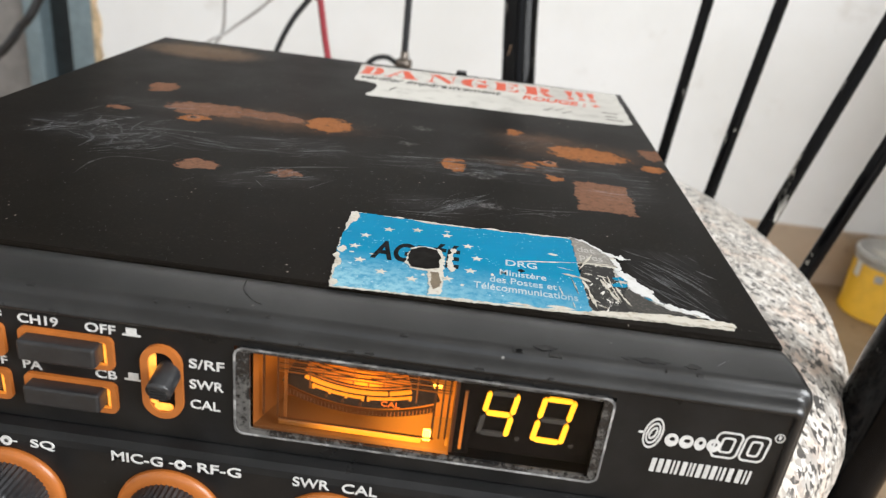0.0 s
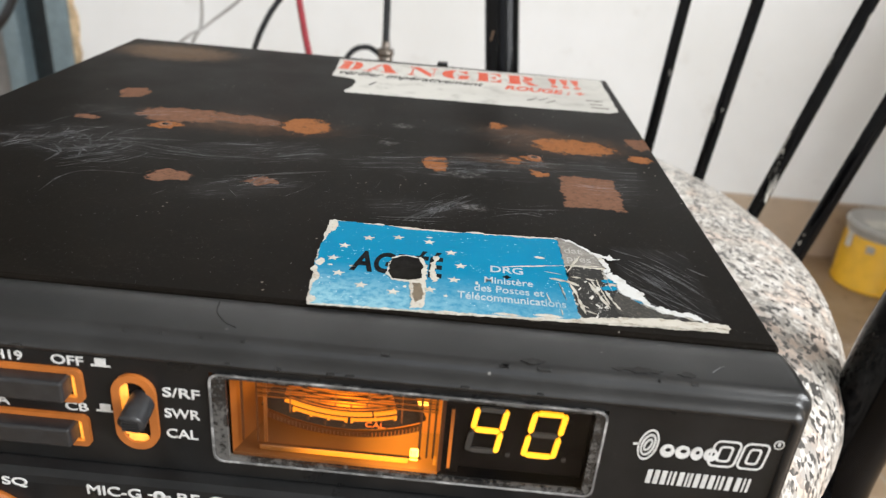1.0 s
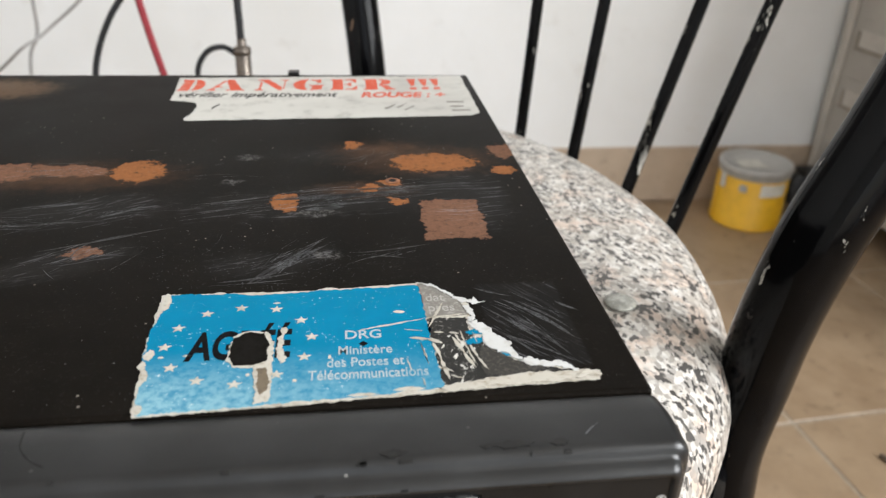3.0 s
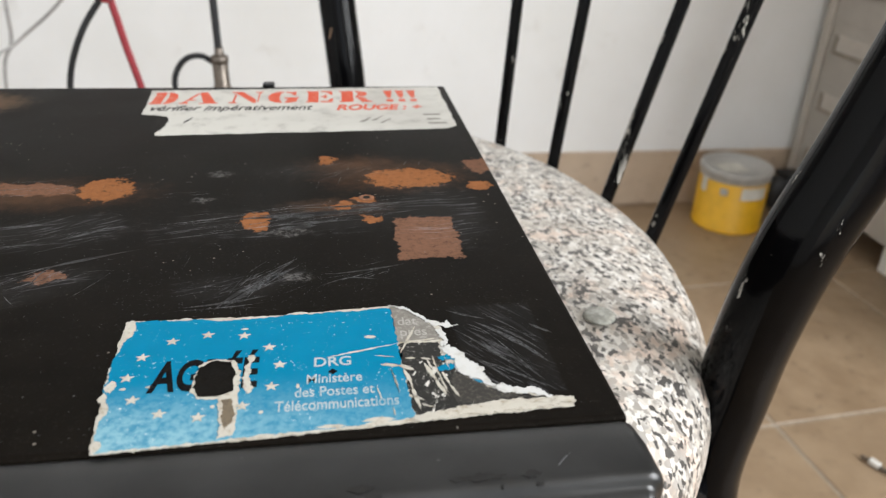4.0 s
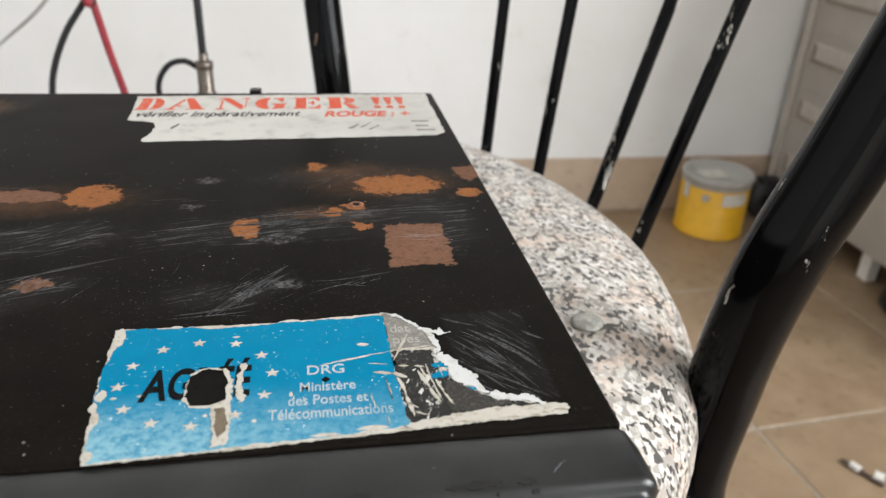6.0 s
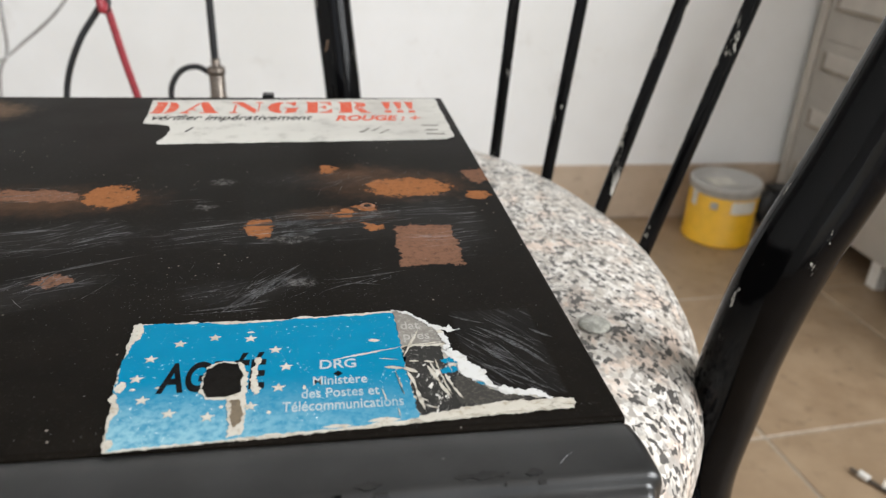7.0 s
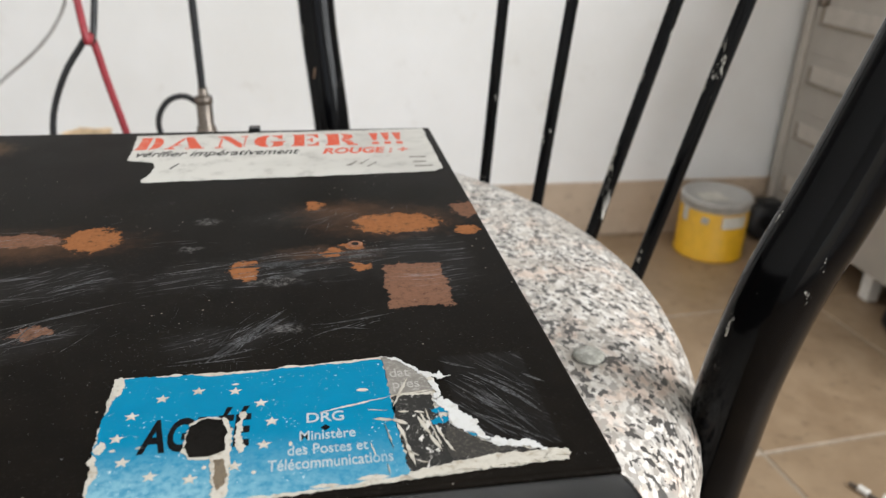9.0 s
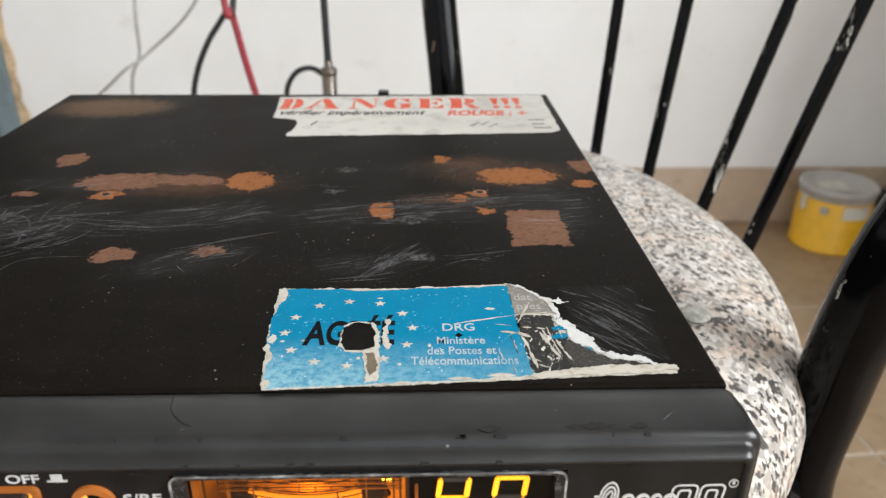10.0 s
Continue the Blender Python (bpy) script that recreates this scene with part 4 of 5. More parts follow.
    b = [bm.verts.new((X1 - 0.0034, y, z)) for y, z in sec]
    for i in range(len(sec)):
        j = (i + 1) % len(sec)
        bm.faces.new((a[i], a[j], b[j], b[i]))
    bm.faces.new(a)
    bm.faces.new(b)
    bmesh.ops.recalc_face_normals(bm, faces=bm.faces)
    part("lower_panel", bm, PLASTIC, ob)
    # display window
    outer = [(x * mm, z * mm) for x, z in rounded(5.0, 66.0, 502.6, 519.7, 1.6)]
    inner = [(x * mm, z * mm) for x, z in rounded(7.6, 64.2, 503.7, 518.9, 0.5)]
    win = part("display_window", ring(outer, inner, FACE + 0.0003, FACE - 0.0004), WINDOW_EDGE, ob, "clear window with a rubbed dusty border")
    rim_in = [(x * mm, z * mm) for x, z in rounded(5.34, 65.66, 502.92, 519.38, 1.45)]
    part("worn_edge", ring(outer, rim_in, FACE - 0.0003, FACE - 0.00055), WORN_EDGE, win, "whitish worn edge")
    lens = part("lens", prism(inner, FACE - 0.0002, FACE + 0.0001, "y"), CLEAR, win)
    lens.visible_shadow = False
    part("backing", box(5.0 * mm, 66.4 * mm, FACE + 0.0112, FACE + 0.0115, 500 * mm, 521 * mm), DISPLAY_BACK, win)
    meter(ob)
    part("divider", box(41.5 * mm, 44.2 * mm, FACE + 0.0002, FACE + 0.008, 504.6 * mm, 519.0 * mm), DISPLAY_BACK, win)
    part("divider_edge", box(42.4 * mm, 42.9 * mm, FACE - 0.00005, FACE + 0.0002, 505.5 * mm, 517 * mm), METER_WALL_GLOW, win)
    part("figure_board", box(44.2 * mm, 64.2 * mm, FACE + 0.0024, FACE + 0.003, 504.0 * mm, 519.4 * mm), DISPLAY_BACK, win)
    seven_segment(45.0, 51.5, 507.4, 516.4, "fgbc", ob)
    seven_segment(54.0, 60.7, 507.4, 516.6, "abcdef", ob)
    for x in (52.0, 61.0):
        part("decimal_point", lathe([(0.0004, 0.0), (0.0004, 0.0003)], (x * mm, FACE + 0.0022, 507.5 * mm), 12, axis="y"), SEG_OFF, ob)
    # switches and their words
    for x0, x1 in ((-30.2, -14.6), (-48.2, -32.6)):
        push_button(ob, x0, x1, 511.8, 518.0)
        push_button(ob, x0, x1, 503.2, 509.2)
    ink = WHITE_INK
    for text, x0, x1, z0, z1 in (("CH19", -30.2, -23.6, 518.5, 520.2), ("OFF", -19.2, -14.2, 518.5, 520.2), ("OFF", -37.6, -32.8, 518.5, 520.2), ("OFF", -37.8, -33.0, 509.9, 511.5),
                                 ("PA", -30.4, -27.2, 509.7, 511.4), ("CB", -18.2, -14.6, 509.8, 511.4),
                                 ("S/RF", -2.4, 3.4, 514.2, 516.0), ("SWR", -2.4, 3.2, 510.2, 512.0), ("CAL", -2.4, 2.6, 506.2, 508.0)):
        lettering(text, x0, x1, z0, z1, FACE, ink, ob, bold=0.010)
    for x, z in ((-11.6, 518.7), (-11.8, 510.1)):
        part("switch_symbol", prism([((x + u) * mm, (z + v) * mm) for u, v in ((-1.5, 0), (1.5, 0), (1.5, 0.35), (0.85, 0.35), (0.85, 1.5), (-0.85, 1.5), (-0.85, 0.35), (-1.5, 0.35))], FACE - 0.0001, FACE + 0.0001, "y"), ink, ob)
    slot = part("slide_surround", ring(front_capsule(-10.2, -3.4, 503.8, 518.0), front_capsule(-10.2, -3.4, 503.8, 518.0, -1.25), FACE + 0.002, FACE - 0.0008), AMBER, ob, "amber lit slot surround")
    part("slot_back", prism(front_capsule(-10.2, -3.4, 503.8, 518.0, -1.2), FACE - 0.0002, FACE + 0.0006, "y"), DISPLAY_BACK, slot)
    part("slot_glow", prism(front_capsule(-9.0, -7.7, 506.4, 516.4), FACE - 0.0004, FACE - 0.0002, "y"), AMBER_HOT, slot)
    part("slot_glow", prism(front_capsule(-8.4, -5.2, 505.2, 506.6), FACE - 0.0004, FACE - 0.0002, "y"), AMBER_HOT, slot)
    lever = part("slide_lever", tube([(-5.6 * mm, FACE + 0.001, 513.4 * mm), (-5.6 * mm, FACE - 0.0020, 512.7 * mm), (-5.7 * mm, FACE - 0.0046, 511.9 * mm)], 0.0021, 20), KEY, ob, "black slide lever", True)
    for i in range(5):
        part("grip_rib", box((-5.7 - 1.3) * mm, (-5.7 + 1.3) * mm, FACE - 0.0050, FACE - 0.0045, (510.9 + i * 0.52) * mm, (511.12 + i * 0.52) * mm), KEY, lever)
    for x in (-33.4, -5.4, 22.4, 50.6):
        knob(ob, x, 485.6)
    for text, x0, x1 in (("VOL", -44.0, -38.0), ("SQ", -29.2, -25.0), ("MIC-G", -15.2, -6.4), ("RF-G", -0.4, 7.0), ("SWR", 15.8, 22.0), ("CAL", 24.2, 30.2), ("TONE", 46.8, 54.4)):
        lettering(text, x0, x1, 495.35, 497.35, LOW, ink, ob, bold=0.010)
    for x in (-33.4, -3.4):
        part("dial_symbol", lathe([(0.0007, 0.0), (0.0010, 0.0), (0.0010, 0.0001), (0.0007, 0.0001)], (x * mm, LOW, 496.35 * mm), 24, axis="y"), ink, ob)
        part("dial_symbol", lathe([(0.0004, 0.0), (0.0004, 0.0001)], (x * mm, LOW, 496.35 * mm), 16, axis="y"), ink, ob)
        for u in (-1.9, 1.1):
            part("dial_symbol", box((x + u) * mm, (x + u + 0.8) * mm, LOW - 0.0001, LOW, 496.25 * mm, 496.5 * mm), ink, ob)
    maker_mark(ob)
    blue_label(ob)
    danger_sticker(ob)
    return ob


def scratches(ob):
    """Hair-fine bright scratches on the cover, in the rubbed places, and flecks of grit."""
    rng = random.Random(17)
    bm = bmesh.new()

    def stroke(x, y, a, length, w, bow):
        pts = []
        for i in range(7):
            f = i / 6 - 0.5
            pts.append((x + f * length * math.cos(a) - bow * (f * f - 0.25) * math.sin(a), y + f * length * math.sin(a) + bow * (f * f - 0.25) * math.cos(a)))
        lo, hi = [], []
        for i, (u, v) in enumerate(pts):
            h = w * (1 - abs(i / 3 - 1) ** 2) * rng.uniform(0.5, 1.2) + 0.004
            lo.append(bm.verts.new(((u + h * math.sin(a)) * mm, (v - h * math.cos(a)) * mm, TOP + 0.00003)))
            hi.append(bm.verts.new(((u - h * math.sin(a)) * mm, (v + h * math.cos(a)) * mm, TOP + 0.00003)))
        for i in range(6):
            bm.faces.new((lo[i], lo[i + 1], hi[i + 1], hi[i]))

    # middle x, y, half-widths, heading, spread, number, length
    for cx, cy, rx, ry, head, spread, count, size in ((46, 80, 24, 5, 15, 5, 60, 24), (60, 84, 16, 6, 8, 5, 30, 20), (28, 74, 10, 3, 14, 5, 24, 14), (-5, 71, 12, 5, 30, 8, 22, 16),
                                                      (-5, 54, 8, 4, 38, 14, 26, 12), (-52, 68, 14, 10, 18, 26, 60, 14), (-28, 68, 14, 5, -4, 9, 34, 18), (-48, 60, 14, 8, 42, 16, 26, 12),
                                                      (38, 49, 7, 6, 52, 14, 34, 9), (30, 44, 10, 4, 12, 16, 18, 10), (55, 50, 12, 3, 18, 12, 14, 9), (80, 22, 6, 9, -48, 9, 26, 13),
                                                      (-22, 99, 26, 4, 6, 8, 26, 16), (58, 108, 16, 8, 70, 25, 20, 7), (20, 95, 14, 4, 4, 10, 10, 8), (0, 74, 60, 50, 10, 40, 40, 6)):
        for i in range(int(count * 0.62)):
            stroke(cx + rng.gauss(0, 0.5) * rx, cy + rng.gauss(0, 0.5) * ry, radians(rng.gauss(head, spread)), size * rng.uniform(0.25, 1.0), 0.028 + 0.085 * rng.random() ** 3, rng.uniform(-1, 1) * size * 0.12)
    for i in range(24):
        stroke(-56 + rng.gauss(0, 8), 70 + rng.gauss(0, 6), radians(rng.uniform(10, 100)), rng.uniform(6, 13), rng.uniform(0.10, 0.26), rng.uniform(3, 8) * rng.choice((-1, 1)))
    for x, y, a, size, w in ((-2, 74, 38, 11, 0.13), (-20, 68, 8, 16, 0.12), (-38, 72, -6, 22, 0.14), (-46, 58, 40, 16, 0.13), (37, 50, 52, 18, 0.10), (33, 45, 48, 12, 0.09), (30, 40, 6, 16, 0.07), (30, 73, 14, 40, 0.07), (52, 79, 14, 36, 0.06), (56, 50, 26, 9, 0.08)):
        stroke(x, y, radians(a), size, w, rng.uniform(-2, 2))
    for i in range(1100):
        x, y = rng.uniform(-90, 92), rng.uniform(3, 72) if i % 4 else rng.uniform(3, 140)
        stroke(x, y, rng.uniform(0, 3.1), rng.uniform(0.12, 0.4), rng.uniform(0.03, 0.06) + 0.09 * rng.random() ** 4, 0)
    for i in range(420):
        x, y = rng.gauss(34, 16), rng.gauss(48, 7)
        stroke(x, y, rng.uniform(0, 3.1), rng.uniform(0.1, 0.3), rng.uniform(0.03, 0.08), 0)
    tagged(part("scratch", bm, SCRATCH, ob, "fine pale scratches and grit"), kind="stuff")
    # broad dull wipes where the sticker's end was scraped off, and rubbed bands by the bare patches
    bm = bmesh.new()
    for x, y, a, size, w, bow in ((79.5, 20.5, -57, 20, 0.50, -3.0), (77.4, 21.0, -55, 20, 0.34, -2.4), (81.6, 24.0, -52, 17, 0.62, -3.2), (83.0, 24.8, -52, 13, 0.34, -2.4), (76.0, 17.0, -52, 12, 0.30, -1.6), (79.8, 15.0, -40, 14, 0.26, -1.4),
                                  (75.0, 33.4, -28, 8, 0.30, 0.8), (88.0, 27.6, -42, 5, 0.40, 0.4), (42, 79.6, 4, 26, 0.9, 0.8), (50, 81.4, 5, 34, 0.7, 0.8), (57, 84.6, 4, 22, 0.5, 0.5), (46, 75.6, 6, 20, 0.8, 0.6), (43, 73.4, 8, 9, 1.4, 0.3),
                                  (36, 47.6, 52, 17, 0.7, 2.6), (40, 50.5, 50, 10, 0.5, -1.6), (31, 41.8, 12, 16, 0.3, 1.4), (58, 52.4, 12, 16, 0.35, 1.4), (-2, 73.6, 34, 9, 0.7, 0.6), (-16, 68.4, 12, 14, 0.5, 0.8), (-3, 59.4, 22, 24, 0.4, 0.6),
                                  (-52, 66, 30, 15, 0.8, 4.0), (-62, 72, 64, 12, 0.9, 4.0), (-40, 76, 8, 22, 0.6, 2.0), (-47, 60, 40, 14, 0.7, -3.0)):
        stroke(x, y, radians(a), size, w, bow)
    for w, pts in ((0.42, ((-69, 62), (-63, 72), (-55, 74), (-49, 64))), (0.40, ((-59, 66), (-55, 61), (-55, 54))), (0.36, ((-55, 67), (-51, 63), (-49, 56))), (0.40, ((-53, 74), (-45, 72), (-46, 63))),
                   (0.34, ((-47, 37), (-47, 46), (-43, 51), (-31, 52))), (0.30, ((-47, 73), (-29, 68), (-5, 69))), (0.26, ((-69, 79), (-66, 89), (-55, 103))), (0.30, ((-7, 51), (-4, 59), (11, 65))),
                   (0.40, ((29, 39), (33, 45), (43, 57))), (0.24, ((31, 40), (37, 47), (44, 55))), (0.20, ((48, 46), (54, 49), (60, 48)))):
        line = smooth_path([(u, v, 0) for u, v in pts], 7)
        sides = [[], []]
        for i, p in enumerate(line):
            t = (line[min(i + 1, len(line) - 1)] - line[max(i - 1, 0)]).normalized()
            h = w * (1 - abs(2 * i / (len(line) - 1) - 1) ** 3) * rng.uniform(0.4, 1.2) + 0.01
            for side, rail in ((1, sides[0]), (-1, sides[1])):
                rail.append(bm.verts.new(((p.x - side * h * t.y) * mm, (p.y + side * h * t.x) * mm, TOP + 0.000036)))
        for i in range(len(line) - 1):
            bm.faces.new((sides[1][i], sides[1][i + 1], sides[0][i + 1], sides[0][i]))
    tagged(part("scuff", bm, RUBBED, ob, "dull grey rubbed scuffs"), kind="stuff")


def maker_mark(ob):
    """The maker's device as plain shapes: a dish of rings, four lumps, two outlined blocks, a small ring and seven bars."""
    y = FACE

    def oval(cx, cz, rx, rz, lean=0.0):
        return [((cx + rx * math.cos(radians(a)) + lean * math.sin(radians(a))) * mm, (cz + rz * math.sin(radians(a))) * mm) for a in range(0, 360, 15)]

    for q in (1.0, 0.70, 0.40):
        part("mark_ring", ring(oval(72.9, 514.0, 1.55 * q, 3.0 * q, 0.25), oval(72.9, 514.0, 1.55 * q - 0.30, 3.0 * q - 0.34, 0.25), y, y - 0.0001), WHITE_INK, ob)
    part("mark_block", box(70.6 * mm, 71.6 * mm, y - 0.0001, y, 513.8 * mm, 514.2 * mm), WHITE_INK, ob)
    for x, w in ((74.9, 2.2), (77.2, 2.3), (79.6, 1.9), (81.6, 2.2)):
        outer, inner = oval(x + w / 2, 513.2, w / 2, 1.25), oval(x + w / 2 + 0.1, 513.4, w / 2 - 0.62, 0.42)
        part("mark_block", ring(outer, inner, y, y - 0.00012), WHITE_INK, ob)
    for x0, x1 in ((82.6, 86.9), (87.1, 91.2)):
        for d, r in ((0.0, 1.1), (1.05, 0.6)):
            o = [((u + 0.10 * (v - 513.5)) * mm, v * mm) for u, v in rounded(x0 + d, x1 - d, 511.0 + d, 516.2 - d, r)]
            n = [((u + 0.10 * (v - 513.5)) * mm, v * mm) for u, v in rounded(x0 + d + 0.33, x1 - d - 0.33, 511.33 + d, 515.87 - d, r * 0.7)]
            part("mark_outline", ring(o, n, y, y - 0.0001), WHITE_INK, ob)
    part("mark_ring", ring(oval(92.4, 516.3, 0.8, 0.85), oval(92.4, 516.3, 0.62, 0.67), y, y - 0.0001), WHITE_INK, ob)
    part("mark_block", box(92.2 * mm, 92.6 * mm, y - 0.0001, y, 516.05 * mm, 516.75 * mm), WHITE_INK, ob)
    for x, w in ((73.8, 1.9), (76.1, 2.2), (78.8, 2.1), (81.3, 1.9), (83.6, 2.2), (86.2, 1.0), (87.7, 2.2)):
        for u, v in ((0.0, 0.75), (1.15, 1.45), (w - 0.4, w)) if w > 1.5 else ((0.1, 0.85),):
            part("mark_bar", prism([((x + u) * mm, 506.5 * mm), ((x + v) * mm, 506.5 * mm), ((x + v + 0.12) * mm, 509.2 * mm), ((x + u + 0.12) * mm, 509.2 * mm)], y, y - 0.0001, "y"), WHITE_INK, ob)


def blue_label(ob):
    z = TOP
    base = part("approval_label", prism(torn([(14.5, 36.1), (40, 35.9), (61.4, 37.4), (63.6, 36.8), (66.4, 33.4), (70.0, 29.4), (69.8, 24.0), (71.4, 21.8), (74.6, 15.8), (76.4, 11.2), (82.0, 10.4), (84.6, 8.2), (88.2, 7.8),
                                            (87.6, 5.5), (75, 5.0), (63, 4.3), (40, 3.0), (17.0, 2.05), (16.2, 8), (15.0, 20)], 0.15, 0.33, 3), z, z + 0.00014), TORN, ob, "torn blue approval sticker with white stars")
    z1 = z + 0.00014
    part("blue_field", prism(torn([(16.0, 35.7), (20, 35.9), (24, 35.6), (26, 35.8), (30, 35.0), (34, 35.0), (44, 35.8), (61.3, 36.4), (61.9, 24), (62.7, 5.1), (58, 5.0), (50, 4.0), (38, 3.4), (17.5, 2.4), (16.5, 9), (17.2, 11), (16.9, 13), (15.4, 16), (15.1, 26), (15.6, 31)], 0.2, 0.33, 7),
                             z1, z1 + 0.00005), BLUE, base)
    z2 = z1 + 0.00005
    for x, y in ((19.4, 24.7), (23.5, 29.0), (29.2, 30.5), (35.4, 29.7), (39.9, 25.8), (41.9, 20.6), (40.9, 14.9), (36.8, 10.5), (30.6, 8.5), (24.8, 9.8), (20.2, 13.5), (18.2, 19.2)):
        part("star", star(x, y, 1.2, z2), TORN, base)
    lettering("AGR\u00c9\u00c9", 21.9, 38.6, 14.9, 25.3, z2, BLACK_INK, base, "z", 0.03, 0.0, thick=0.00004)
    part("print_wear", prism(torn([(36.6, 23.6), (37.5, 23.8), (37.2, 18), (38.0, 14.0), (37.0, 13.4), (36.4, 18)], 0.3, 0.4, 12), z2 + 0.00004, z2 + 0.00008), TORN, base)
    part("torn_rim", prism(torn([(28.5, 15.0), (28.9, 21.2), (31.5, 23.0), (34.3, 22.6), (35.9, 19.2), (35.8, 13.6), (36.3, 8.6), (36.0, 4.0), (34.0, 3.4), (33.9, 6.8), (33.0, 12.6), (29.6, 13.0)], 0.2, 0.3, 11), z2 + 0.00004, z2 + 0.0001), TORN, base)
    part("torn_hole", prism(torn([(28.8, 15.6), (29.2, 21.0), (31.6, 22.7), (34.0, 22.2), (35.0, 18.9), (35.1, 14.4), (33.0, 13.2), (29.7, 13.5)], 0.2, 0.4, 13), z2 + 0.0001, z2 + 0.00013), ADHESIVE, base)
    part("torn_strip", prism(torn([(33.6, 12.2), (35.0, 12.4), (35.9, 8.8), (35.6, 6.5), (34.6, 5.6), (34.2, 7.6)], 0.2, 0.4, 14), z2 + 0.0001, z2 + 0.00014), STRIP, base)
    lettering("DRG", 47.5, 53.6, 19.4, 22.0, z2, PALE_INK, base, "z", 0.012, thick=0.00004)
    part("diamond", prism([((50.5 + u) * mm, (17.9 + v) * mm) for u, v in ((0, 0.8), (0.8, 0), (0, -0.8), (-0.8, 0))], z2, z2 + 0.00004), BLACK_INK, base)
    lettering("Minist\u00e8re", 46.4, 55.2, 15.0, 17.4, z2, PALE_INK, base, "z", 0.008, thick=0.00004)
    lettering("des Postes et", 44.6, 57.0, 11.7, 14.1, z2, PALE_INK, base, "z", 0.008, thick=0.00004)
    lettering("T\u00e9l\u00e9communications", 41.7, 60.6, 8.5, 11.0, z2, PALE_INK, base, "z", 0.008, thick=0.00004)
    part("grey_field", prism(torn([(61.3, 37.0), (62.8, 37.2), (64.2, 35.6), (67.4, 31.8), (69.2, 28.0), (69.4, 25.6), (61.8, 25.0)], 0.15, 0.45, 21), z1, z1 + 0.00005), GREY_PRINT, base)
    lettering("dat", 62.3, 65.8, 30.5, 33.2, z1 + 0.00003, PALE_PRINT, base, "z", 0.01, thick=0.00005)
    lettering("pres", 62.5, 67.2, 26.2, 28.8, z1 + 0.00003, PALE_PRINT, base, "z", 0.01, thick=0.00005)
    part("black_field", prism(torn([(61.8, 24.6), (68.9, 24.9), (68.7, 21.6), (70.9, 16.6), (72.8, 13.8), (75.8, 11.0), (79.0, 9.6), (84.0, 8.2), (77.0, 8.2), (72.8, 7.4), (65.0, 6.4), (62.8, 6.0)], 0.3, 0.45, 22), z1, z1 + 0.00005), SCUFF, base, "scuffed black print")
    part("brown_field", prism(torn([(70.4, 16.0), (72.7, 13.8), (75.6, 11.0), (78.4, 9.5), (80.6, 8.6), (77.0, 8.3), (72.8, 7.6), (69.4, 8.6), (69.0, 11.7)], 0.35, 0.35, 27), z1 + 0.00005, z1 + 0.00008), BROWN_PRINT, base, "brown rubbed print")
    for i, pts in enumerate(([(68.0, 20.4), (70.7, 20.8), (70.9, 19.3), (68.7, 19.1)], [(67.3, 17.2), (69.2, 18.2), (70.9, 18.4), (70.6, 16.8), (68.4, 16.2)], [(73.0, 13.9), (74.4, 13.3), (75.2, 12.0), (74.0, 12.6)])):
        part("blue_scrap", prism(torn(pts, 0.22, 0.22, 23 + i), z1 + 0.00008, z1 + 0.00011), BLUE, base)
    for i, pts in enumerate(([(60.9, 37.5), (63.6, 36.9), (66.4, 33.7), (68.2, 31.6), (70.9, 30.2), (71.5, 31.6), (71.8, 29.9), (73.2, 29.7), (71.0, 29.0), (68.4, 30.0), (67.0, 32.0), (64.2, 35.8)],
                             [(68.9, 28.6), (69.7, 28.8), (70.5, 26.1), (70.2, 23.6), (69.5, 22.4), (69.3, 24.0), (69.7, 25.6)],
                             [(68.7, 22.8), (70.4, 23.6), (71.9, 21.9), (73.1, 19.1), (75.3, 16.2), (75.5, 13.6), (76.3, 11.0), (72.9, 13.8), (71.0, 15.8), (71.0, 19.0), (69.5, 21.2)],
                             [(75.6, 11.4), (77.8, 11.9), (79.4, 10.9), (82.2, 10.8), (84.9, 8.3), (84.2, 7.8), (81.5, 9.1), (77.0, 10.0)],
                             [(62.2, 5.2), (66.5, 5.7), (72.8, 6.4), (77.2, 6.9), (80.8, 6.8), (84.5, 6.8), (86.5, 8.0), (88.2, 7.7), (88.0, 6.4), (82.4, 5.6), (73.3, 5.0), (62.6, 4.4)])):
        part("torn_flap", prism(torn(pts, 0.32, 0.26, 60 + i), z1 + 0.00009, z1 + 0.00017), TORN if i == 4 else FRESH_TEAR, base)
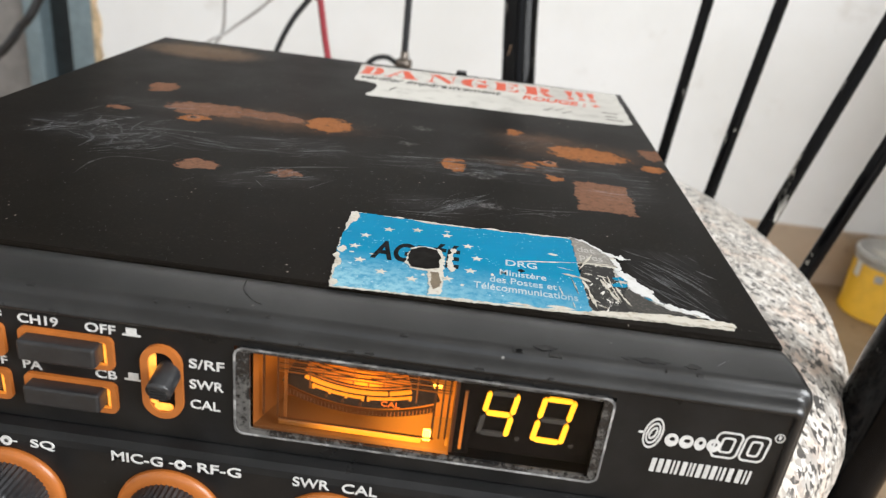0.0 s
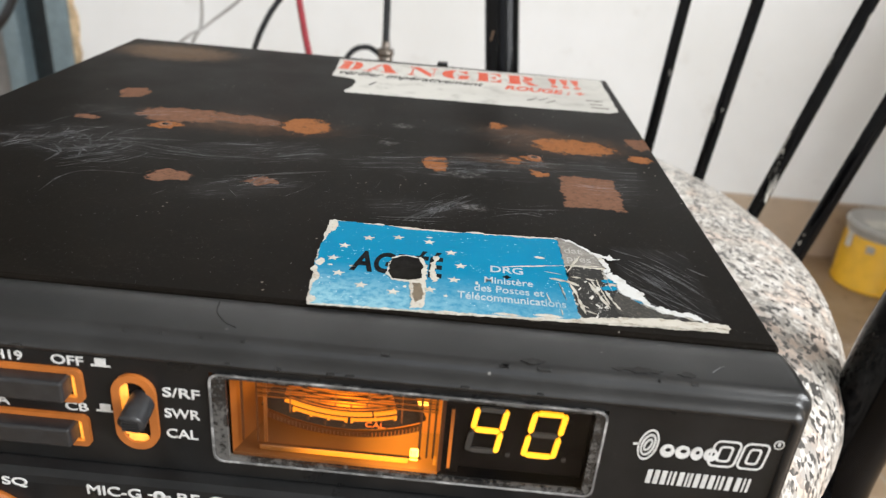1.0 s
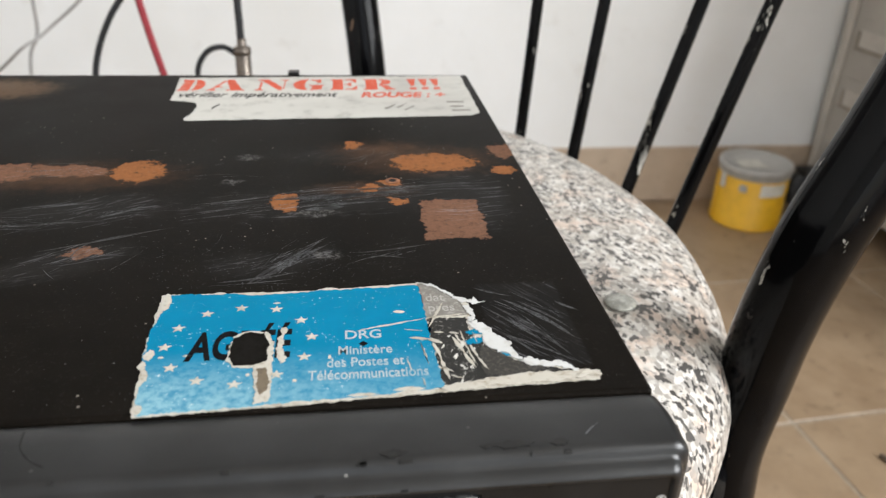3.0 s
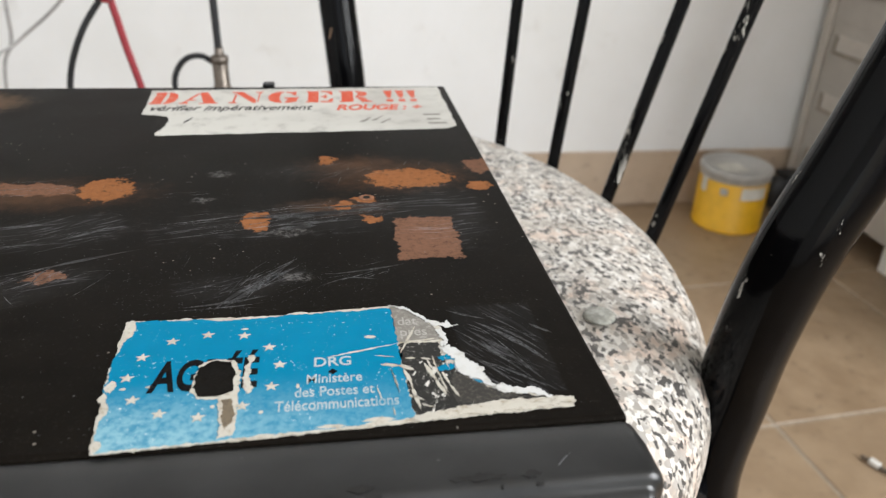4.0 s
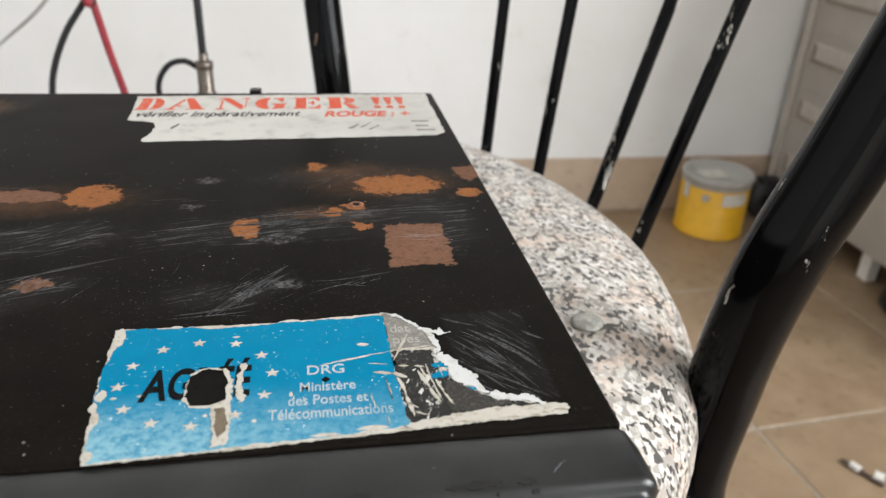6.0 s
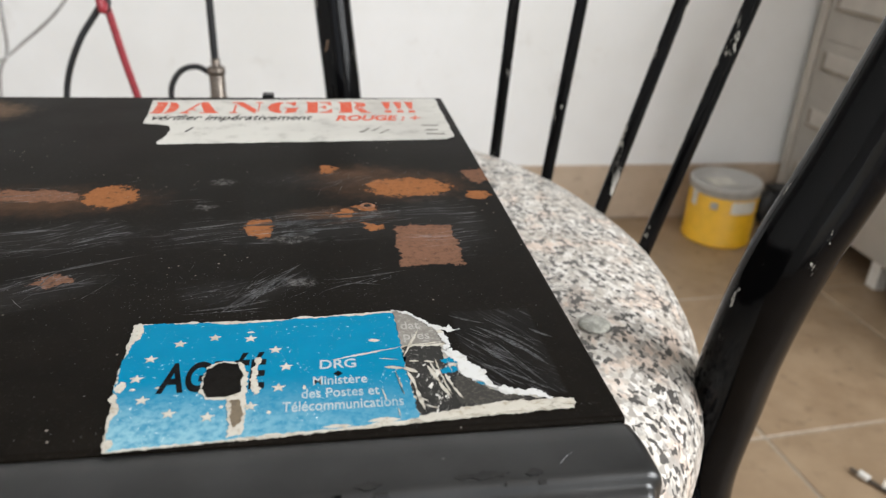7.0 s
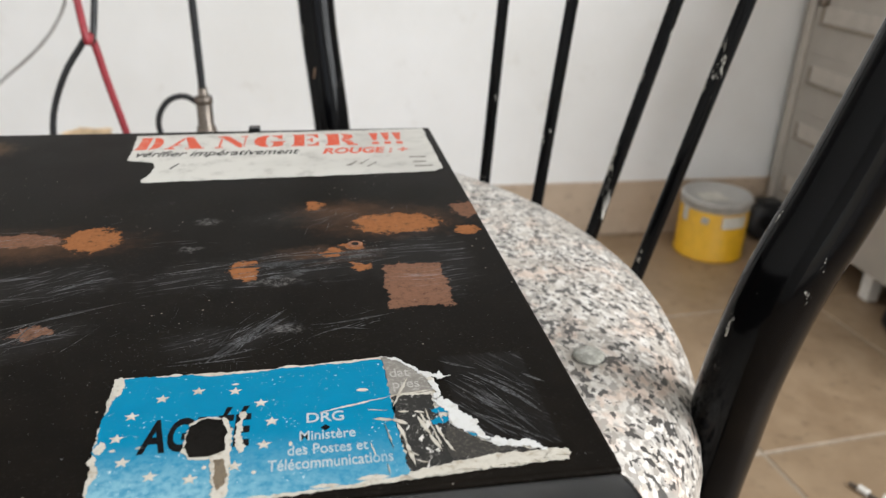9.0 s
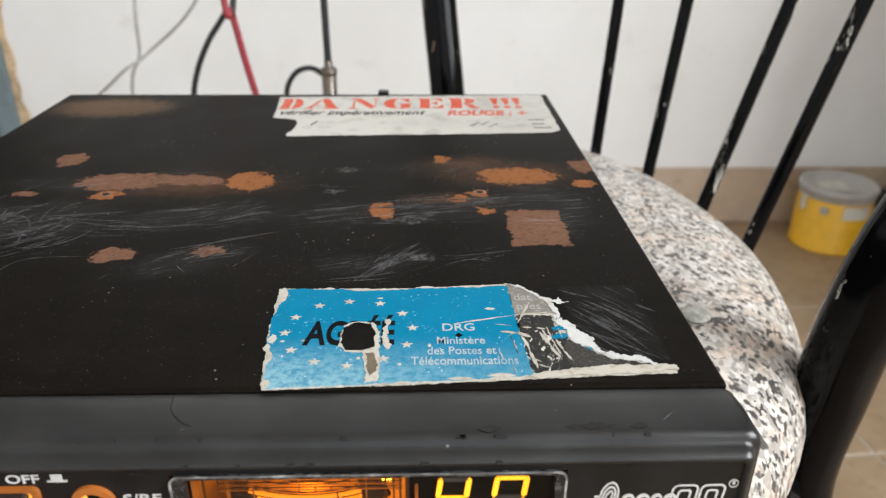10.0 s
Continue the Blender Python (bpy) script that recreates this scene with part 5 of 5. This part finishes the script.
    for i, (x0, y0, x1, y1, w) in enumerate(((49.5, 21.8, 61.4, 24.8, 0.20), (61.4, 24.9, 68.9, 25.8, 0.22), (61.9, 21.7, 65.3, 30.0, 0.22), (58.3, 19.0, 61.6, 18.4, 0.40), (61.2, 18.6, 63.8, 17.0, 0.45),
                                             (62.0, 17.6, 63.1, 12.8, 0.30), (62.9, 13.2, 63.8, 6.6, 0.32), (60.0, 17.7, 60.9, 11.3, 0.10), (65.6, 18.8, 67.2, 13.6, 0.34), (66.8, 14.2, 68.4, 9.6, 0.30),
                                             (67.2, 20.6, 67.5, 16.6, 0.16), (67.4, 17.0, 68.6, 10.4, 0.20), (68.3, 16.2, 69.2, 12.4, 0.26), (69.0, 12.8, 70.2, 9.4, 0.26), (65.2, 20.2, 67.0, 19.6, 0.25),
                                             (62.6, 20.4, 64.4, 20.2, 0.24), (56.0, 27.4, 58.2, 27.2, 0.45), (57.6, 21.6, 60.8, 21.0, 0.10), (66.2, 19.6, 66.9, 16.4, 0.22), (69.3, 20.2, 69.6, 16.2, 0.14), (68.9, 23.8, 70.1, 22.6, 0.16), (63.0, 10.6, 64.6, 9.0, 0.18), (64.0, 8.2, 66.0, 7.2, 0.16), (57.4, 13.2, 58.0, 10.0, 0.10), (59.6, 8.0, 59.8, 5.4, 0.12))):
        dx, dy = x1 - x0, y1 - y0
        d = math.hypot(dx, dy)
        nx, ny = -dy / d * w, dx / d * w
        part("scratch", prism(torn([(x0, y0), (x0 + dx * 0.3 + nx, y0 + dy * 0.3 + ny), (x0 + dx * 0.75 + nx * 0.8, y0 + dy * 0.75 + ny * 0.8), (x1, y1), (x0 + dx * 0.6 - nx, y0 + dy * 0.6 - ny), (x0 + dx * 0.2 - nx * 0.7, y0 + dy * 0.2 - ny * 0.7)], 0.10, 0.4, 40 + i), z1 + 0.00008, z1 + 0.00013), TORN, base)
    # bites of bare paper along the rim of the blue print
    for i, (x, y, u, v) in enumerate(((15.6, 33.4, 1.0, 3.0), (16.2, 17.2, 0.9, 1.6), (15.7, 14.4, 0.7, 1.2), (24.6, 35.9, 1.2, 0.4), (31.4, 35.4, 2.6, 0.55), (44.4, 36.2, 1.9, 0.4), (17.4, 3.6, 0.8, 1.2), (50.0, 4.5, 2.4, 0.4), (57.2, 5.3, 2.6, 0.5), (40.6, 3.5, 1.6, 0.3),
                                          (18.2, 16.4, 0.5, 0.3), (22.2, 16.6, 0.7, 0.3), (35.3, 31.8, 0.7, 0.25), (45.0, 14.6, 0.3, 0.6), (39.7, 8.8, 0.4, 0.4), (32.4, 10.8, 0.4, 0.4))):
        part("bare_bite", prism(torn([(x - u, y - 0.2 * v), (x - 0.3 * u, y + v), (x + 0.5 * u, y + 0.8 * v), (x + u, y), (x + 0.4 * u, y - v), (x - 0.5 * u, y - 0.8 * v)], 0.12 * min(u, v) + 0.05, 0.3, 90 + i), z2 - 0.00001, z2 + 0.00004), TORN, base)


def danger_sticker(ob):
    z = TOP
    base = part("danger_sticker", prism(torn([(-11.0, 189.0), (-9.5, 175), (-8.6, 161.0), (-4, 160.0), (-0.6, 158.4), (1.2, 153), (0.6, 147), (-1.0, 141.0), (-0.4, 139.6), (30, 140.6), (60, 141.6), (88.0, 142.8), (91.4, 146.0), (91.4, 192.0), (60, 191.2), (25, 190)],
                                             0.22, 0.8, 31), z, z + 0.00015), DANGER_PAPER, ob, "worn white warning sticker with red capitals")
    z1 = z + 0.00015
    stem = [(0, 0), (0.46, 0), (0.46, 1), (0, 1), (0, 0.92), (0.07, 0.90), (0.07, 0.10), (0, 0.08)]
    shapes = {
        "D": [stem, [(0.54, 0), (0.74, 0.03), (0.93, 0.2), (1, 0.5), (0.93, 0.8), (0.74, 0.97), (0.54, 1), (0.54, 0.92), (0.60, 0.82), (0.62, 0.5), (0.60, 0.18), (0.54, 0.08)]],
        "A": [[(0, 0), (0.26, 0), (0.26, 0.08), (0.17, 0.08), (0.24, 0.28), (0.40, 0.28), (0.40, 0.36), (0.27, 0.36), (0.43, 0.82), (0.39, 0.94), (0.08, 0.08), (0, 0.08)],
              [(0.47, 1), (0.64, 1), (0.97, 0.08), (1.03, 0.08), (1.03, 0), (0.54, 0), (0.54, 0.08), (0.65, 0.08), (0.44, 0.88)]],
        "N": [[(0, 0), (0.25, 0), (0.25, 0.08), (0.17, 0.10), (0.17, 0.72), (0.10, 0.82), (0.10, 0.10), (0, 0.08)],
              [(0, 1), (0.34, 1), (0.84, 0.30), (0.84, 0), (0.76, 0), (0.12, 0.90), (0, 0.92)], [(0.75, 1), (1, 1), (1, 0.92), (0.92, 0.90), (0.92, 0.12), (0.88, 0.12), (0.88, 0.90), (0.75, 0.92)]],
        "G": [[(0.48, 0), (0.28, 0.02), (0.07, 0.2), (0, 0.5), (0.07, 0.8), (0.28, 0.98), (0.48, 1), (0.48, 0.92), (0.40, 0.8), (0.38, 0.5), (0.40, 0.2), (0.48, 0.08)],
              [(0.56, 1), (0.56, 0.92), (0.70, 0.84), (0.82, 0.66), (0.90, 0.66), (0.90, 1), (0.84, 1), (0.76, 0.94)],
              [(0.56, 0), (0.56, 0.08), (0.62, 0.14), (0.62, 0.36), (0.52, 0.40), (0.52, 0.46), (1, 0.46), (1, 0.40), (0.94, 0.36), (0.94, 0.10), (0.78, 0.02)]],
        "E": [stem, [(0.54, 1), (0.96, 1), (0.98, 0.68), (0.91, 0.68), (0.78, 0.88), (0.54, 0.91)], [(0.54, 0), (0.98, 0), (1, 0.34), (0.93, 0.34), (0.78, 0.12), (0.54, 0.09)],
              [(0.54, 0.46), (0.64, 0.46), (0.70, 0.34), (0.77, 0.34), (0.77, 0.68), (0.70, 0.68), (0.64, 0.55), (0.54, 0.55)]],
        "R": [stem, [(0.54, 1), (0.76, 0.97), (0.93, 0.86), (0.93, 0.64), (0.78, 0.5), (0.54, 0.47), (0.54, 0.54), (0.60, 0.60), (0.62, 0.74), (0.60, 0.88), (0.54, 0.93)],
              [(0.54, 0.43), (0.72, 0.43), (0.86, 0.36), (0.94, 0.10), (1.05, 0.08), (1.05, 0), (0.74, 0), (0.62, 0.30), (0.54, 0.36)]],
        "!": [[(0.02, 1), (0.98, 1), (0.66, 0.32), (0.34, 0.32)], [(0.16, 0), (0.84, 0), (0.84, 0.20), (0.16, 0.20)]]}
    for c, x0, x1 in (("D", -8.8, -0.4), ("A", 0.8, 13.2), ("N", 17.2, 27.8), ("G", 29.8, 40.6), ("E", 43.0, 52.4), ("R", 54.6, 65.2), ("!", 70.4, 73.8), ("!", 74.7, 78.1), ("!", 78.9, 82.3)):
        bm = bmesh.new()
        for outline in shapes[c]:
            prism([((x0 + (x1 - x0) * u) * mm, (172.2 + 14.0 * v + 0.012 * x0) * mm) for u, v in outline], z1, z1 + 0.00004, bm=bm)
        part("capital", bm, RED_INK, base, "red stencil capital")
    lettering("v\u00e9rifier imp\u00e9rativement", -7.0, 45.6, 162.4, 170.2, z1, BLACK_INK, base, "z", 0.012, 0.3, thick=0.00004)
    lettering("ROUGE : +", 53.3, 82.6, 163.2, 169.8, z1, RED_INK, base, "z", 0.035, 0.25, thick=0.00004)
    for i, (x0, x1, y) in enumerate(((82.0, 87.6, 157), (82.6, 87.0, 152), (82.6, 88.6, 147.6))):
        part("print_bar", box(x0 * mm, x1 * mm, y * mm, (y + 1.3) * mm, z1, z1 + 0.00005), GREY_PRINT, base)
    part("pen_mark", prism(torn([(5.6, 151.5), (7.4, 156.6), (8.0, 156.2), (6.4, 151.2)], 0.2, 0.6, 51), z1, z1 + 0.00005), BLACK_INK, base)
    for i, (x, y) in enumerate(((60.5, 150.5), (64.5, 152), (67, 149))):
        part("pen_mark", prism(torn([(x, y), (x + 3.4, y + 4.6), (x + 4.0, y + 4.2), (x + 0.8, y - 0.4)], 0.3, 0.6, 52 + i), z1, z1 + 0.00005), GREY_PRINT, base)


def cables():
    """Leads behind the seat; each hangs from the wall above and drops to the floor."""
    ob = tagged(thing("red_cable", (-0.05, 0.42, 0)), "red power lead hanging behind the chair", "cable")
    part("sheath", tube([(-0.075, 0.43, 0.004), (-0.060, 0.43, 0.2), (-0.0660, 0.42, 0.430), (-0.0703, 0.42, 0.461), (-0.0762, 0.42, 0.4905), (-0.0818, 0.42, 0.522), (-0.0867, 0.42, 0.541), (-0.13, 0.55, 0.75), (-0.20, 1.235, 1.15)], 0.0023, 12), RED_WIRE, ob, smooth=True)
    ob = tagged(thing("black_cable", (-0.1, 0.42, 0)), "black power lead curving behind the chair", "cable")
    part("sheath", tube([(-0.13, 0.43, 0.004), (-0.120, 0.43, 0.2), (-0.1180, 0.424, 0.430), (-0.1162, 0.424, 0.461), (-0.1112, 0.424, 0.481), (-0.1008, 0.424, 0.502), (-0.0868, 0.426, 0.522), (-0.0792, 0.427, 0.541), (-0.075, 0.55, 0.75), (-0.12, 1.235, 1.15)], 0.0020, 12), RUBBER, ob, smooth=True)
    ob = tagged(thing("coaxial_cable", (-0.02, 0.42, 0)), "black coaxial cable ending in a plated plug", "cable")
    part("sheath", tube([(-0.0196, 0.42, 0.470), (-0.0198, 0.42, 0.505), (-0.0201, 0.42, 0.543), (-0.0208, 0.421, 0.60), (-0.018, 0.52, 0.80), (-0.05, 1.235, 1.15)], 0.0024, 12), RUBBER, ob, smooth=True)
    c = (-0.0195, 0.42, 0.0)
    plug = part("plug", lathe([(0.0062, 0.440), (0.0062, 0.4640), (0.0056, 0.4650), (0.0050, 0.4660), (0.0050, 0.4800), (0.0044, 0.4808), (0.0030, 0.4855), (0.0029, 0.4900), (0.0024, 0.4905)], c, 32), NICKEL, ob, "dull nickel plug", True)
    part("collar", lathe([(0.0052, 0.4800), (0.0057, 0.4808), (0.0057, 0.4845), (0.0044, 0.4853)], c, 24), NICKEL, plug, smooth=True)
    part("knurled_nut", lathe([(0.0066, 0.444), (0.0070, 0.446), (0.0070, 0.460), (0.0066, 0.462)], c, 48, ribs=1, deep=0.0004), NICKEL, plug)
    part("tail", tube([(-0.0195, 0.42, 0.45), (-0.020, 0.421, 0.30), (-0.03, 0.43, 0.004)], 0.0025, 10), RUBBER, ob, smooth=True)
    part("loop", tube([(-0.0230, 0.424, 0.4790), (-0.0320, 0.424, 0.4840), (-0.0420, 0.424, 0.4815), (-0.0490, 0.424, 0.4720), (-0.0500, 0.424, 0.4610), (-0.0440, 0.424, 0.4480), (-0.034, 0.424, 0.42)], 0.0019, 10), RUBBER, ob, smooth=True)
    ob = tagged(thing("grey_wire", (-0.2, 0.6, 0)), "thin grey wire hanging in front of the wall", "wire")
    part("sheath", tube([(-0.26, 0.6, 0.004), (-0.235, 0.6, 0.3), (-0.2255, 0.6, 0.425), (-0.2135, 0.6, 0.4575), (-0.2095, 0.6, 0.507), (-0.225, 0.7, 0.65), (-0.30, 1.24, 1.0)], 0.0016, 10), GREY_WIRE, ob, smooth=True)
    ob = tagged(thing("grey_wire", (-0.2, 0.6, 0)), "thin pale grey wire sagging across the wall", "wire")
    part("sheath", tube([(-0.60, 1.237, 0.004), (-0.40, 0.75, 0.30), (-0.2420, 0.6, 0.4320), (-0.2060, 0.6, 0.458), (-0.1540, 0.6, 0.507), (-0.12, 0.65, 0.60), (-0.02, 1.24, 1.0)], 0.0014, 10), GREY_WIRE, ob, smooth=True)
    ob = tagged(thing("black_cable", (-0.5, 0.8, 0)), "black cable hanging by the doorway", "cable")
    part("sheath", tube([(-0.75, 0.8, 0.004), (-0.66, 0.8, 0.27), (-0.568, 0.8, 0.360), (-0.542, 0.8, 0.391), (-0.516, 0.8, 0.424), (-0.47, 0.85, 0.55), (-0.45, 1.24, 1.0)], 0.0055, 12), RUBBER, ob, smooth=True)


def paint_can():
    c = (0.803, 1.142, 0.0)
    r = 0.0650
    ob = tagged(thing("paint_can", c), "yellow paint can with grey lid on the floor", "paint can")
    part("body", lathe([(r - 0.002, 0.0), (r, 0.002), (r, 0.004), (r - 0.0015, 0.006), (r - 0.0015, 0.1061), (r - 0.004, 0.1080)], c, 64), CAN_YELLOW, ob, smooth=True)
    part("upper_band", lathe([(r - 0.0012, 0.0985), (r - 0.0008, 0.0992), (r - 0.0008, 0.1052), (r - 0.0012, 0.1061)], c, 64), CAN_GREY, ob, "grey printed band", True)
    lid = part("lid", lathe([(r - 0.001, 0.1025), (r + 0.001, 0.1098), (r + 0.002, 0.1153), (r - 0.001, 0.1199), (r - 0.006, 0.1199), (r - 0.009, 0.1135), (0.001, 0.1135)], c, 64), CAN_GREY, ob, "grey tin lid with a raised rim", True)
    part("lid_paper", box(c[0] - 0.038, c[0] + 0.012, c[1] - 0.026, c[1] + 0.016, 0.1136, 0.1149), CAN_LABEL, lid, "pale paper on the lid")
    def patch(a0, a1, z0, z1, mat):
        bm = bmesh.new()
        q = r + 0.0006
        rows = [[bm.verts.new((c[0] + (q + d) * math.cos(radians(a0 + (a1 - a0) * i / 8)), c[1] + (q + d) * math.sin(radians(a0 + (a1 - a0) * i / 8)), z)) for i in range(9)] for d, z in ((-0.001, z0), (0, z0), (0, z1), (-0.001, z1))]
        for a, b in zip(rows, rows[1:]):
            for i in range(8):
                bm.faces.new((a[i], a[i + 1], b[i + 1], b[i]))
        part("print_patch", bm, mat, ob)
    patch(255, 300, 0.0714, 0.0952, CAN_LABEL)
    patch(183, 196, 0.0732, 0.1007, CAN_LABEL)
    patch(222, 234, 0.0769, 0.0897, CAN_GREY)


def drawer_unit():
    x, y0, y1 = 0.965, 0.46, 1.225
    ob = tagged(thing("drawer_cabinet", (x + 0.22, 0.84, 0)), "off-white drawer cabinet with recessed grips, on short feet", "cabinet")
    part("body", box(x + 0.018, x + 0.45, y0, y1, 0.050, 0.80, 0.003), CABINET, ob)
    part("side_strip", box(x - 0.002, x + 0.018, y1 - 0.022, y1, 0.050, 0.80, 0.002), GRIP, ob)
    for z in (0.054, 0.160, 0.266, 0.372, 0.478, 0.584, 0.690):
        d = part("drawer", box(x, x + 0.017, y0 + 0.003, y1 - 0.026, z, z + 0.1057, 0.0004), CABINET, ob)
        g0, g1 = y1 - 0.245, y1 - 0.045
        zz = z + 0.052
        o = [(y, h) for y, h in ((g0, zz), (g1, zz), (g1, zz + 0.034), (g0, zz + 0.034))]
        bm = box(x - 0.0022, x + 0.001, g0, g1, zz, zz + 0.034, 0.001, 1)
        part("grip_recess", bm, GRIP, d, "beige grip plate")
        part("grip_lip", box(x - 0.006, x + 0.001, g0 + 0.002, g1 - 0.002, zz, zz + 0.006, 0.001, 1), SLOT, d)
        part("grip_end", box(x - 0.004, x + 0.001, g1 - 0.008, g1 - 0.001, zz + 0.006, zz + 0.033, 0.001, 1), SLOT, d)
    part("lock", lathe([(0.0008, 0.0), (0.009, 0.0), (0.009, 0.014), (0.007, 0.016), (0.0008, 0.016)], (x - 0.004, 1.185, 0.4655), 24, axis="y"), NICKEL, ob, "small plated lock", True)
    for y in (0.905, 0.52):
        part("foot", box(x + 0.012, x + 0.034, y, y + 0.024, 0.0, 0.052, 0.002), WHITE_PLASTIC, ob, "white plastic foot")
    for y, r in ((0.80, 0.028), (1.183, 0.040)):
        w = part("castor", lathe([(r * 0.45, -0.014), (r * 0.93, -0.013), (r, 0.0), (r * 0.93, 0.013), (r * 0.45, 0.014)], (x - r + 0.016, y, r), 32, axis="y"), RUBBER, ob, "black castor wheel", True)
        part("hub", lathe([(0.004, -0.016), (r * 0.4, -0.016), (r * 0.4, 0.016), (0.004, 0.016)], (x - r + 0.016, y, r), 24, axis="y"), PLASTIC, w)
        part("castor_fork", box(x - r, x + 0.03, y - 0.018, y + 0.018, 2 * r - 0.006, max(0.052, 2 * r + 0.004), 0.002), RUBBER, ob)


def wall_plug():
    ob = tagged(thing("wall_plug", (0.66, 0.474, 0)), "screw with a pale plastic plug lying on the floor", "screw")
    part("screw", tube([(0.648, 0.500, 0.004), (0.660, 0.474, 0.004), (0.670, 0.455, 0.004)], 0.0024, 12), NICKEL, ob, smooth=True)
    part("plug", tube([(0.652, 0.491, 0.0055), (0.657, 0.480, 0.0050)], 0.0042, 12), WHITE_PLASTIC, ob, "pale plastic plug", True)
    part("head", tube([(0.667, 0.470, 0.006), (0.674, 0.462, 0.006)], 0.006, 12), WHITE_PLASTIC, ob, "pale plastic cap", True)


room()
doorway()
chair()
radio()
cables()
paint_can()
drawer_unit()
wall_plug()


# ---- tiles of floor and skirting ----
def floor_tiles():
    floor = tagged(thing("floor", (0, 0, 0)), "worn beige-brown ceramic floor tiles with pale joints", "floor", kind="structure")
    part("bed", box(ROOM_X0 - 0.12, ROOM_X1 + 0.12, ROOM_Y0 - 0.12, WALL_Y + 0.12, -0.06, -0.0015), GROUT, floor)
    s, gap = 0.330, 0.004
    me = bpy.data.meshes.new("tile")
    bm = box(-s / 2 + gap / 2, s / 2 - gap / 2, -s / 2 + gap / 2, s / 2 - gap / 2, -0.008, 0.0, 0.0012, 1)
    bm.to_mesh(me)
    bm.free()
    me.materials.append(FLOOR_TILE)
    turn = Matrix.Rotation(radians(5), 4, "Z")
    for i in range(-8, 8):
        for j in range(-10, 5):
            p = Vector((0.579, 0.566, 0)) + turn @ Vector(((i + 0.5) * s, (j + 0.5) * s, 0))
            if not (ROOM_X0 - 0.1 < p.x < ROOM_X1 + 0.1 and ROOM_Y0 - 0.1 < p.y < WALL_Y + 0.05):
                continue
            ob = new("tile", me)
            ob.parent = floor
            ob.matrix_basis = Matrix.Translation(p) @ turn
    skirt = tagged(thing("baseboard", (0, WALL_Y, 0)), "pale brown ceramic skirting tiles along the wall", "skirting", kind="structure")
    me = bpy.data.meshes.new("tile")
    bm = box(-0.163, 0.163, -0.010, 0.0, 0.0, 0.112, 0.0015, 1)
    bm.to_mesh(me)
    bm.free()
    me.materials.append(SKIRT_TILE)
    x = FRAME_X + 0.02 - 0.019
    while x < ROOM_X1 - 0.1:
        ob = new("tile", me)
        ob.parent = skirt
        ob.matrix_basis = Matrix.Translation((x, 0, 0))
        x += 0.329


floor_tiles()
